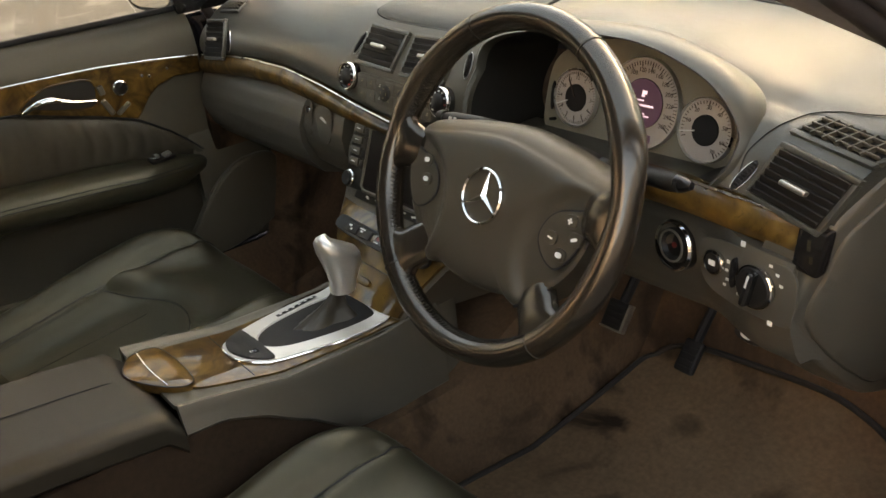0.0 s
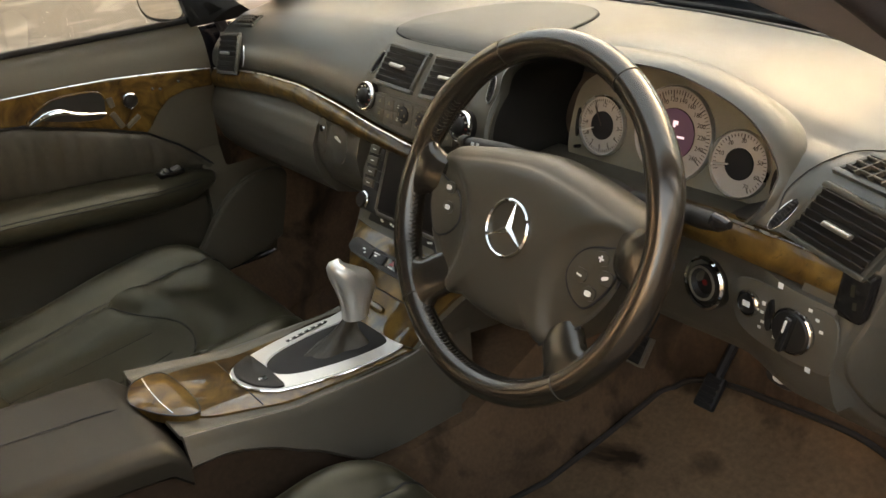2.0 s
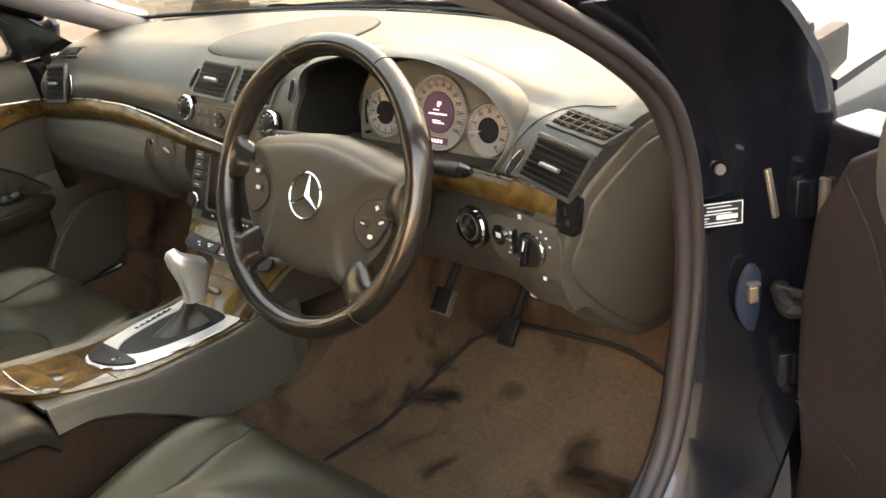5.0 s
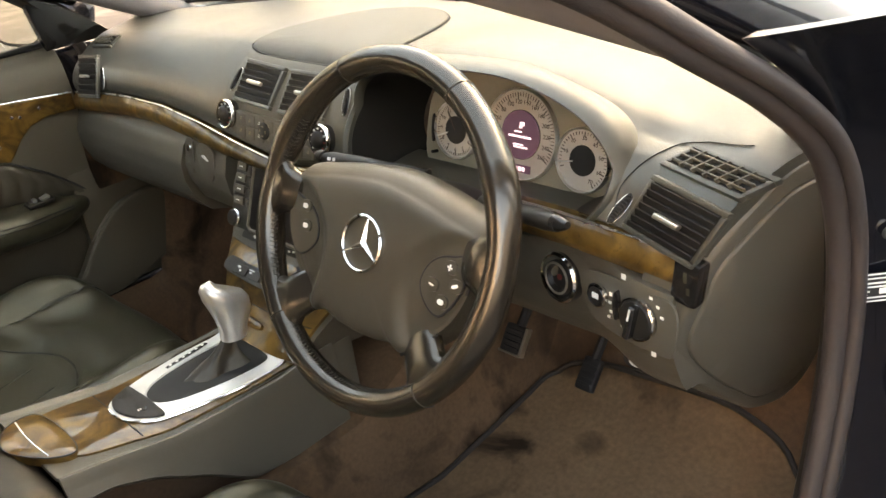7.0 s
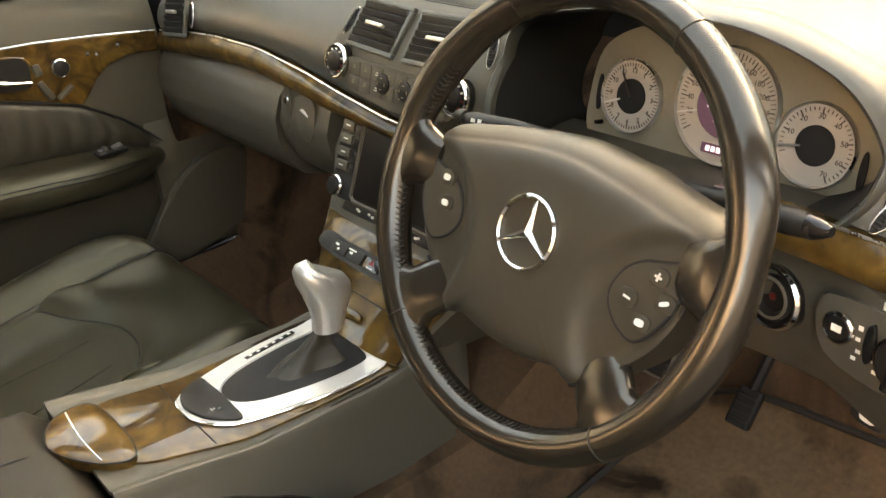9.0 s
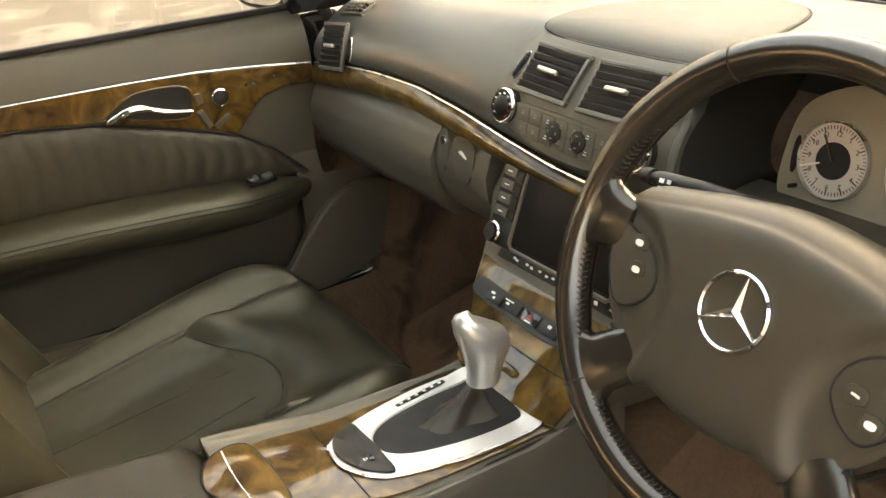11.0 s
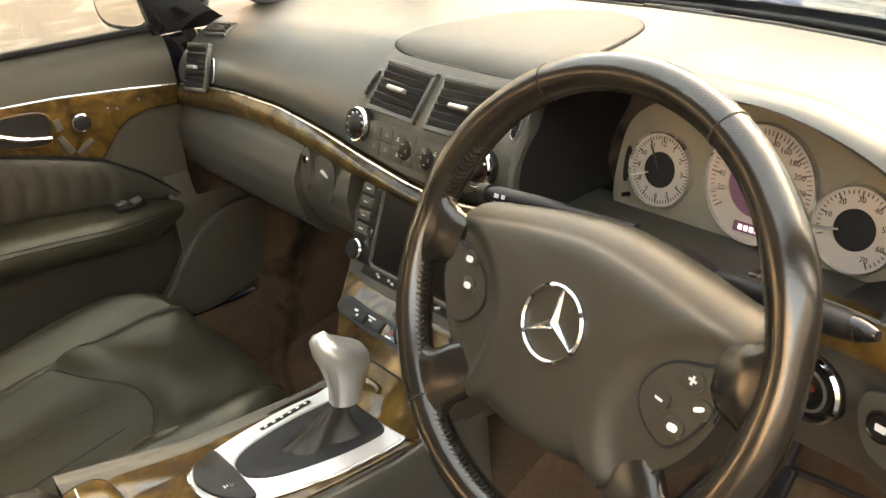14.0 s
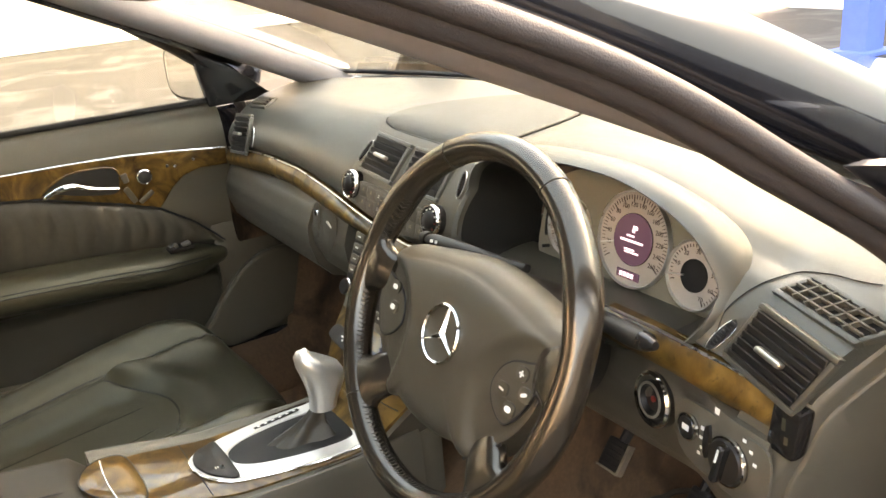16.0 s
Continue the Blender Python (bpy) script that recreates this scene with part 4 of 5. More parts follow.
part("centre_panel", sheet(stack_at, lin(-1, 1, 24), lin(0, 7, 40), (0, 0.03, 0)), TRIM, dash, "grey centre stack")
for s in (-1, 1):
    part("stack_flank", sheet(lambda u, k, s=s: stack_at(s, k) + Vector((-s * 0.02 * u, 0.36 * u, -0.06 * u)), lin(0, 1, 10), lin(0, 7, 20), (-s * 0.01, 0, 0)), TRIM, dash)
rm = on_stack(0, 1.0, 0.002)
radio = part("radio_unit", box(0.30, 0.112, 0.010, rm @ pose(0, 0.000, 0), 0.004, 3), DARK, dash, "dark radio and navigation unit with side buttons")
part("screen", box(0.188, 0.092, 0.004, rm @ pose(0.0, 0.001, 0.0055), 0.001), SCREEN, radio, "dark blank display")
part("screen_bezel", sweep([(rm @ Vector((x, y, 0.007))) for x, y in ((-0.097, 0.05), (-0.097, -0.046), (-0.09, -0.052), (0.09, -0.052), (0.097, -0.046), (0.097, 0.05))], 0.003, 8), TRIM, radio)
part("disc_slot", box(0.2, 0.004, 0.003, rm @ pose(0, 0.052, 0.006)), BLACK, radio)
for s in (-1, 1):
    for i in range(4):
        part("button", box(0.026, 0.013, 0.006, rm @ pose(s * 0.130, 0.043 - 0.018 * i, 0.006), 0.002), TRIM, radio)
        part("button", box(0.012, 0.015, 0.005, rm @ pose(s * 0.108, 0.040 - 0.0175 * i, 0.006), 0.002), DARK, radio)
        bars([(s * 0.130, 0.043 - 0.018 * i, 0.009, 0.0016)], rm @ pose(0, 0, 0.009), WHITE, radio, "button_mark")
    kn = part("radio_knob", lathe([(0.0125, 0), (0.0125, 0.010), (0.011, 0.012), (0, 0.012)], rm @ pose(s * 0.132, -0.040, 0.005), 30), DARK, radio, "small round knob with bright ring")
    part("knob_ring", lathe([(0.0125, 0.002), (0.0145, 0.002), (0.0145, 0.006), (0.0125, 0.008)], rm @ pose(s * 0.132, -0.040, 0.005), 30, closed=True), CHROME, kn)
bars([(-0.075 + 0.03 * i, -0.0605, 0.005, 0.003) for i in range(6)], on_stack(0, 1.0, 0.008), WHITE, radio, "button_mark")
part("keypad_strip", box(0.25, 0.016, 0.006, on_stack(0, 2.25, 0.002), 0.002), DARK, radio)
bars([(-0.09 + 0.026 * i, 0, 0.005, 0.003) for i in range(8)], on_stack(0, 2.25, 0.0055), WHITE, radio, "button_mark")
# burr walnut surround below the radio
part("walnut_panel", sheet(lambda x, k: stack_at(x * 0.93, k) + Vector((0, -0.0035, 0.0035)), lin(-1, 1, 20), lin(2.9, 6.95, 26), (0, 0.004, -0.003)), WOOD, dash, "burr walnut lower stack panel")
sw = on_stack(0, 3.9, 0.006)
row = part("switch_panel", prism(ring_curve([(-0.115, 0.014), (-0.06, 0.012), (0.06, 0.012), (0.115, 0.014), (0.118, -0.008), (0.06, -0.014), (-0.06, -0.014), (-0.118, -0.008)]), 0.006, sw, 0.002), DARK, dash, "dark switch row with hazard button")
for i in range(5):
    part("switch", box(0.032, 0.016, 0.004, sw @ pose(-0.072 + 0.036 * i, -0.001, 0.0065), 0.0015), SHINY if i == 2 else DARK, row)
bars([(-0.078, 0.002, 0.007, 0.003), (-0.072, -0.003, 0.004, 0.003), (-0.045, 0.004, 0.016, 0.0018), (-0.045, 0.0, 0.006, 0.003), (0.036, 0.002, 0.006, 0.004), (0.072, 0.002, 0.006, 0.003), (0.0, -0.0065, 0.011, 0.0016)], sw @ pose(0, 0, 0.0086), WHITE, row, "switch_symbol")
part("hazard_triangle", prism([(-0.006, -0.003), (0.006, -0.003), (0, 0.006)], 0.0006, sw @ pose(0, 0, 0.0086)), RED, row)
part("tray_seam", sweep([stack_at(x, 5.1) + Vector((0, -0.0048, 0.0048)) for x in lin(-0.9, 0.9, 16)], 0.0009, 6), BLACK, dash)
part("ashtray_catch", prism(oval(0.024, 0.006, 24, power=3), 0.005, on_stack(-0.005, 5.8, 0.005), 0.002), WOOD, dash)

# ---- steering wheel ----
th = radians(24.3)
WM = axes(Vector((0.371, 0.012, 0.891)), Vector((1, 0, 0)), Vector((0, math.sin(th), math.cos(th))), Vector((0, -math.cos(th), math.sin(th)))) @ pose(0, 0, 0, 0, 0, -2.0)
wheel = thing("steering_wheel", (0.371, 0.10, 0.85), "dark leather four-spoke steering wheel with round emblem", "steering wheel")
RR = 0.184


def rim_r(a):
    """Tube radius round the rim; thicker at the hand grips."""
    d = lambda c, w: math.exp(-((((a - c + 180) % 360) - 180) / w) ** 2)
    return 0.0152 + 0.0022 * (d(28, 14) + d(152, 14)) + 0.0012 * (d(-15, 16) + d(195, 16)) - 0.0008 * (d(8, 7) + d(172, 7))


bm = bmesh.new()
N, K = 144, 18
rings = []
for i in range(N):
    a = 360 * i / N
    c, s, r = math.cos(radians(a)), math.sin(radians(a)), rim_r(a)
    rings.append([bm.verts.new(WM @ Vector(((RR + r * math.cos(2 * math.pi * k / K)) * c, (RR + r * math.cos(2 * math.pi * k / K)) * s, 1.12 * r * math.sin(2 * math.pi * k / K)))) for k in range(K)])
for i in range(N):
    for k in range(K):
        bm.faces.new((rings[i][k], rings[(i + 1) % N][k], rings[(i + 1) % N][(k + 1) % K], rings[i][(k + 1) % K]))
rim = part("rim", bm, RIMLEATHER, wheel, "worn shiny dark leather rim")
# stitching along the inner side, and the leather joints
bm = bmesh.new()
for i in range(210):
    a = radians(360 * i / 210)
    if abs(((math.degrees(a) - 90 + 180) % 360) - 180) < 55:
        continue
    r = rim_r(math.degrees(a))
    p = [WM @ Vector(((RR - r * math.cos(q)) * math.cos(a + o), (RR - r * math.cos(q)) * math.sin(a + o), r * 1.13 * math.sin(q))) for q, o in ((0.1, 0.0), (0.35, 0.012), (0.6, 0.0))]
    sweep(p, 0.0005, 5, bm=bm)
tagged(part("stitching", bm, STITCH, rim), kind="stuff")
for a in (228, 312, 62, 118):
    r = rim_r(a) * 1.004
    pts = [WM @ Vector(((RR + r * math.cos(q)) * math.cos(radians(a)), (RR + r * math.cos(q)) * math.sin(radians(a)), 1.12 * r * math.sin(q))) for q in lin(0, 2 * math.pi * 0.96, 24)]
    part("leather_joint", sweep(pts, 0.0007, 5, True), STITCH, rim)


def spoke(path, widths, thick, name="spoke", mat=RIMLEATHER, drop=0.0):
    """A flattened arm along a path in the wheel's plane (x, y, z)."""
    bm = bmesh.new()
    rings, n = [], 16
    path = [Vector(p) for p in path]
    for i, p in enumerate(path):
        t = (path[min(i + 1, len(path) - 1)] - path[max(i - 1, 0)]).normalized()
        side = Vector((t.y, -t.x, 0)).normalized()
        w = float(np.interp(i, lin(0, len(path) - 1, len(widths)), widths))
        h = float(np.interp(i, lin(0, len(path) - 1, len(thick)), thick))
        rings.append([bm.verts.new(WM @ (p + side * w * math.copysign(abs(math.cos(2 * math.pi * k / n)) ** 0.7, math.cos(2 * math.pi * k / n)) + Vector((0, 0, h * math.copysign(abs(math.sin(2 * math.pi * k / n)) ** 0.8, math.sin(2 * math.pi * k / n)))))) for k in range(n)])
    for a, b in zip(rings, rings[1:]):
        for k in range(n):
            bm.faces.new((a[k], a[(k + 1) % n], b[(k + 1) % n], b[k]))
    bm.faces.new(rings[0])
    bm.faces.new(rings[-1])
    return part(name, bm, mat, wheel)


for s in (-1, 1):
    spoke(curve([(s * 0.136, 0.008, -0.010), (s * 0.150, 0.008, -0.004), (s * 0.162, 0.009, -0.001), (s * 0.181, 0.010, 0.0)], 4), (0.022, 0.026, 0.030, 0.050), (0.012, 0.013, 0.013, 0.012), "upper_spoke")
    spoke(curve([(s * 0.084, -0.082, -0.016), (s * 0.098, -0.096, -0.010), (s * 0.114, -0.112, -0.004), (s * 0.134, -0.130, 0.0)], 4), (0.024, 0.026, 0.027, 0.050), (0.010, 0.012, 0.013, 0.012), "lower_spoke")

# airbag cover: a wide domed shield, grown in rings from its outline
HALF = [(0.060, 0.047), (0.112, 0.037), (0.145, 0.029), (0.150, 0.005), (0.146, -0.028), (0.134, -0.056), (0.117, -0.077), (0.097, -0.096), (0.076, -0.112), (0.058, -0.107), (0.030, -0.112)]
PADLINE = ring_curve([(0.0, 0.053)] + HALF + [(0.0, -0.114)] + [(-x, y) for x, y in reversed(HALF)], 6)
bm = bmesh.new()
rings = []


def dish(x, y):
    """The cover sinks in a soft step towards each button pod and its spoke."""
    out = 0.0
    for s in (-1, 1):
        d = math.hypot(s * x - 0.134, (y + 0.050) * 0.85)
        k = max(0.0, min(1.0, (0.074 - d) / 0.016))
        out += k * k * (3 - 2 * k)
    return -0.008 * out


for k, z, up in ((1.0, -0.05, 0.018), (1.03, -0.034, 0.015), (1.03, -0.022, 0.012), (1.02, -0.012, 0.007), (1.008, -0.006, 0.002), (1.0, -0.0035, 0.0), (0.985, -0.001, 0.0), (0.95, 0.002, 0.0), (0.92, 0.0035, 0.0), (0.88, 0.005, 0.0), (0.83, 0.006, 0.0), (0.78, 0.0068, 0.0), (0.72, 0.0074, 0.0), (0.66, 0.0078, 0.0), (0.6, 0.008, 0.0), (0.54, 0.0082, 0.0), (0.48, 0.0084, 0.0), (0.4, 0.0085, 0.0), (0.25, 0.0085, 0.0), (0.001, 0.0085, 0.0)):
    ring = []
    for x, y in PADLINE:
        px, py = x * k, -0.03 + (y + 0.03) * k
        side = min(1.0, max(0.0, (abs(x) - 0.06) / 0.05)) if y < 0 else 0.0
        grow = 1.0 + (k - 1.0) * (1.0 if k < 1 else 1 - side)
        px, py = (px, py) if k < 1 else (x * grow, -0.03 + (y + 0.03) * grow)
        ring.append(bm.verts.new(WM @ Vector((px, py + up * max(0.0, min(1.0, (y + 0.005) / 0.04)), z + dish(px, py) * min(1.0, max(0.0, (1.02 - k) / 0.1))))))
    rings.append(ring)
for a, b in zip(rings, rings[1:]):
    for i in range(len(PADLINE)):
        bm.faces.new((a[i], a[(i + 1) % len(PADLINE)], b[(i + 1) % len(PADLINE)], b[i]))
bm.faces.new(rings[0])
cover = part("airbag_cover", bm, HUB, wheel, "grey-brown domed airbag cover", 50)
for s in (-1, 1):
    for line_ in (((0.1445, 0.031), (0.150, 0.018), (0.1508, 0.0), (0.1465, -0.026)), ((0.119, -0.0765), (0.098, -0.0965), (0.0755, -0.1135))):
        part("cover_crease", sweep([WM @ Vector((s * x, y, -0.004)) for x, y in line_], 0.0018, 6), BLACK, wheel)
# button pods
for s in (-1, 1):
    outline = [(s * x, y) for x, y in ring_curve([(0.087, -0.032), (0.092, -0.012), (0.106, 0.001), (0.126, 0.007), (0.142, 0.010), (0.145, -0.012), (0.137, -0.036), (0.120, -0.056), (0.100, -0.050)])]
    pod = part("button_pod", prism(outline, 0.0055, WM @ pose(0, 0, -0.0036), 0.0015), HUB, wheel, "rounded button pod")
    part("pod_gap", sweep([WM @ Vector((x, y, 0.0006)) for x, y in outline], 0.0015, 6, True), BLACK, pod)
    marks = ((0.125, -0.004, "+"), (0.105, -0.027, "-"), (0.1365, -0.020, "c"), (0.122, -0.0405, "o")) if s > 0 else ((0.114, 0.0, "o"), (0.108, -0.022, "o"))
    for x, y, kind in marks:
        b = part("pod_button", prism(oval(0.0088, 0.0072, 20, power=2.6), 0.003, WM @ pose(s * x, y, 0.0012), 0.0014), HUB, pod)
        mm = WM @ pose(s * x, y, 0.0043)
        if kind in "+-":
            bars([(0, 0, 0.0066, 0.0018)] + ([(0, 0, 0.0018, 0.0066)] if kind == "+" else []), mm @ pose(0, 0, 0, 0, 0, -8), WHITE, pod, "button_mark")
        else:
            part("button_mark", prism(oval(0.0042, 0.0028 if kind == "o" else 0.0018, 16, power=3), 0.0008, mm @ pose(0, 0, 0, 0, 0, 25 if kind == "c" else 0)), WHITE, pod)
# emblem: ring and three tapered rays
em = WM @ pose(-0.001, -0.014, 0.0085)
emblem = part("emblem_ring", lathe([(0.0285, 0), (0.0318, 0), (0.0318, 0.003), (0.030, 0.0046), (0.0285, 0.003)], em, 56, closed=True), CHROME, wheel, "polished chrome ring with three rays")
bm = bmesh.new()
for k in range(3):
    t = em @ pose(0, 0, 0, 0, 0, 90 + 120 * k)
    a = [bm.verts.new(t @ Vector(p)) for p in ((0, 0.0042, 0), (0, -0.0042, 0), (0.029, -0.0009, 0), (0.029, 0.0009, 0), (0, 0, 0.0042), (0.029, 0, 0.002))]
    for f in ((0, 4, 5, 3), (4, 1, 2, 5), (0, 3, 2, 1), (2, 3, 5), (0, 1, 4)):
        bm.faces.new([a[i] for i in f])
part("ray", bm, CHROME, emblem, "", 20)
EMBOSS = material("embossed_vinyl", (0.06, 0.054, 0.04), 0.36)
writing("SRS", 0.017, WM @ pose(0.0, -0.056, 0.0078), EMBOSS, cover, "embossed_letters", 0.0006)
writing("AIRBAG", 0.0085, WM @ pose(0.0, -0.0685, 0.0071), EMBOSS, cover, "embossed_letters", 0.0005)
# column shroud and stalks
part("column_shroud", lathe([(0.05, -0.02), (0.072, -0.03), (0.076, -0.06), (0.07, -0.13), (0.06, -0.17)], WM @ pose(0, -0.01, -0.005), 36), DARK, wheel, "dark steering column shroud")
col = thing("control_stalk", (0.2, 0.12, 0.89), "dark column stalk with white symbols", "stalk", "column stalks")
a, b = Vector((0.172, 0.104, 0.908)), Vector((0.335, 0.135, 0.905))
part("lever", sweep([a, a + (b - a) * 0.08, a + (b - a) * 0.35, a + (b - a) * 0.6, b], [0.006, 0.010, 0.0105, 0.008, 0.007], 14, flat=0.8), DARK, col)
part("lever_tip", lathe([(0.0, 0.012), (0.006, 0.010), (0.0085, 0.004), (0.0085, -0.004)], axes(a, Vector((0, 0, 1)), Vector((0, 1, 0)), Vector((-1, 0, 0))), 16), DARK, col)
smx = axes(Vector((0.215, 0.1015, 0.908)), (b - a).normalized(), Vector((0, 0.35, 0.94)).normalized(), (b - a).normalized().cross(Vector((0, 0.35, 0.94))).normalized())
bars([(-0.022, 0.003, 0.005, 0.004), (-0.022, -0.004, 0.005, 0.003), (-0.014, 0.003, 0.004, 0.004), (-0.014, -0.004, 0.005, 0.004), (0.0, -0.002, 0.011, 0.004), (0.02, -0.002, 0.014, 0.004), (0.036, 0.0, 0.008, 0.003)], smx @ pose(0, 0, 0.0005), WHITE, col, "stalk_symbol")
colr = thing("control_stalk", (0.5, 0.11, 0.9), "short dark stalk with glossy tip", "stalk", "column stalks")
a, b = Vector((0.560, 0.098, 0.910)), Vector((0.43, 0.125, 0.895))
part("lever", sweep([a, a + (b - a) * 0.15, a + (b - a) * 0.5, b], [0.010, 0.0125, 0.011, 0.008], 14, flat=0.85), DARK, colr)
part("lever_tip", sweep([a + Vector((0.012, -0.002, 0.002)), a + Vector((0.004, -0.001, 0.001)), a - Vector((0.006, 0, 0))], [0.004, 0.0075, 0.0095], 14), SHINY, colr)

# ---- centre console ----
con = thing("centre_console", (0, -0.15, 0.4), "grey centre console with walnut deck and armrest box", "console")


def deck_z(y):
    return lerp_at([(-0.8, 0.665), (-0.5, 0.652), (-0.4, 0.642), (-0.33, 0.633), (-0.25, 0.618), (-0.16, 0.598), (0.0, 0.592), (0.08, 0.60)], y)


def console_at(a, y):
    """Section of the console: a from -1 (left foot) over the deck to 1 (right foot)."""
    s, q = math.copysign(1, a), abs(a)
    w = lerp_at([(-0.32, 0.108), (-0.1, 0.108), (0.08, 0.106), (0.12, 0.104)], y)
    low = lerp_at([(-0.32, -0.030), (-0.26, -0.022), (-0.2, -0.034), (-0.14, -0.062), (-0.074, -0.112), (0.0, -0.118), (0.12, -0.125)], y)
    xs, zs = [0, 0.45, 0.55, 0.62, 0.68, 1.0], [0, 0.0, 0.006, 0.004, -0.012, low - 0.004]
    ws = [0, 0.86, 0.92, 0.97, 1.0, 1.06]
    return Vector((0.008 + s * w * float(np.interp(q, xs, ws)), y, deck_z(y) + float(np.interp(q, xs, zs))))


part("console_body", sheet(console_at, lin(-1, 1, 61), lin(-0.31, 0.10, 30), lambda c: Vector((0.008 + (c.x - 0.008) * 0.93, c.y, c.z - 0.008))), TRIM, con, "padded grey console side")
part("front_skirt", box(0.2, 0.04, 0.16, pose(0.008, 0.12, 0.52), 0.01), TRIM, con)
# carpeted lower side between the seat and the pad, coloured dark for the shade there
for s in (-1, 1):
    part("side_carpet", box(0.012, 0.92, 0.34, pose(0.008 + s * 0.094, -0.36, 0.425), 0.004), SHADECARPET, con, "brown carpeted console side, its colour darkened for shade")
# walnut deck inlay
deck = ring_curve([(-0.082, 0.052), (0.0, 0.055), (0.082, 0.052), (0.083, 0.0), (0.083, -0.1), (0.076, -0.2), (0.062, -0.272), (0.0, -0.29), (-0.062, -0.272), (-0.076, -0.2), (-0.083, -0.1), (-0.083, 0.0)], 6)


def slab(outline, z0, z1, cx=0.008, inset=0.003):
    bm = bmesh.new()
    rings = []
    n = len(outline)
    mx, my = sum(p[0] for p in outline) / n, sum(p[1] for p in outline) / n
    for k, lift in ((1.0, z0), (1.0, z1 - 0.001), (1 - inset * 12, z1), (0.5, z1), (0.001, z1)):
        rings.append([bm.verts.new((cx + mx + (x - mx) * k, my + (y - my) * k, deck_z(my + (y - my) * k) + lift)) for x, y in outline])
    for a, b in zip(rings, rings[1:]):
        for i in range(n):
            bm.faces.new((a[i], a[(i + 1) % n], b[(i + 1) % n], b[i]))
    return bm


part("walnut_deck", slab(deck, -0.006, 0.004), WOOD, con, "burr walnut console inlay")
lid = ring_curve([(-0.064, -0.272), (0.0, -0.262), (0.06, -0.270), (0.052, -0.305), (0.0, -0.335), (-0.052, -0.315)], 6)
part("oval_lid", slab(lid, -0.004, 0.010), WOOD, con, "small walnut lid behind the deck")
part("lid_split", sweep([(0.008 + x, -0.297 - 0.006 * math.cos(x * 20), deck_z(-0.297) + 0.0105) for x in lin(-0.058, 0.052, 10)], 0.0011, 6), SATIN, con)
part("lid_edge", sweep([(0.008 + x, y, deck_z(y) + 0.009) for x, y in lid], 0.0012, 6, True), DARK, con)
part("deck_seam", sweep([(0.008 + x, -0.192, deck_z(-0.192) + 0.0044) for x in lin(-0.074, 0.074, 8)], 0.0009, 5), BLACK, con)
part("deck_seam", sweep([(0.008 + x, 0.048, deck_z(0.048) + 0.0046) for x in lin(-0.083, 0.083, 8)], 0.0016, 5), BLACK, con)
for s in (-1, 1):
    part("bright_corner", box(0.02, 0.004, 0.004, pose(0.008 + s * 0.075, 0.052, deck_z(0.05) + 0.005, 0, 0, s * 25), 0.001), CHROME, con)
# armrest box
def arm_at(a, y):
    s, q = math.copysign(1, a), abs(a)
    xs, ws, zs = [0, 0.5, 0.62, 0.72, 1.0], [0, 0.84, 0.96, 1.0, 1.0], [0.004, 0.0, -0.008, -0.018, -0.04]
    return Vector((0.008 + s * 0.115 * float(np.interp(q, xs, ws)), y, deck_z(y) + 0.004 + float(np.interp(q, xs, zs)) - 0.02 * math.exp(-((y + 0.312) / 0.012) ** 2)))


part("armrest", sheet(arm_at, lin(-1, 1, 51), lin(-0.80, -0.312, 24), lambda c: Vector((0.008 + (c.x - 0.008) * 0.93, c.y, c.z - 0.008))), ARMREST, con, "leather armrest box with a parting line")
part("lid_line", sweep([arm_at(0.0, y) + Vector((0, 0, 0.0006)) for y in lin(-0.78, -0.325, 12)], 0.0016, 5), BLACK, con, "parting line of the split armrest lid")

# ---- gear selector ----
gear = thing("gear_selector", (0.008, -0.05, 0.595), "silver automatic gear selector with leather gaiter and plate", "gear selector")
plate = ring_curve([(-0.070, 0.038), (0.0, 0.046), (0.070, 0.038), (0.078, 0.0), (0.074, -0.07), (0.056, -0.15), (0.03, -0.188), (0.0, -0.196), (-0.03, -0.188), (-0.056, -0.15), (-0.074, -0.07), (-0.078, 0.0)], 6)
hole = [(x * 0.66, 0.022 + (y - 0.038) * 0.70) for x, y in plate]
bm = bmesh.new()
rings = []
for pts, lift in ((plate, 0.003), (plate, 0.007), ([(x * 0.985, -0.07 + (y + 0.07) * 0.985) for x, y in plate], 0.009), ([(x * 1.04, y * 1.02) for x, y in hole], 0.0095), (hole, 0.006), (hole, 0.0)):
    rings.append([bm.verts.new((0.008 + x, y, deck_z(y) + lift)) for x, y in pts])
for a, b in zip(rings, rings[1:]):
    for i in range(len(plate)):
        bm.faces.new((a[i], a[(i + 1) % len(plate)], b[(i + 1) % len(plate)], b[i]))
gp = part("selector_plate", bm, SILVER, gear, "bright brushed aluminium gate plate")
part("gate_floor", slab([(x * 1.05, -0.05 + (y + 0.05) * 1.05) for x, y in hole], 0.0, 0.0075), BLACK, gp)
part("plate_edge", sweep([(0.008 + x, y, deck_z(y) + 0.006) for x, y in plate], 0.0018, 6, True), CHROME, gp)
part("rear_inset", slab(ring_curve([(-0.053, -0.149), (-0.027, -0.146), (0.0, -0.145), (0.027, -0.146), (0.053, -0.149), (0.044, -0.168), (0.028, -0.184), (0.0, -0.192), (-0.028, -0.184), (-0.044, -0.168)], 5), 0.004, 0.0128), DARK, gp, "dark rounded inset with a mode button")
part("mode_button", box(0.009, 0.006, 0.002, pose(0.030, -0.162, deck_z(-0.162) + 0.0135), 0.0008), SHINY, gp)
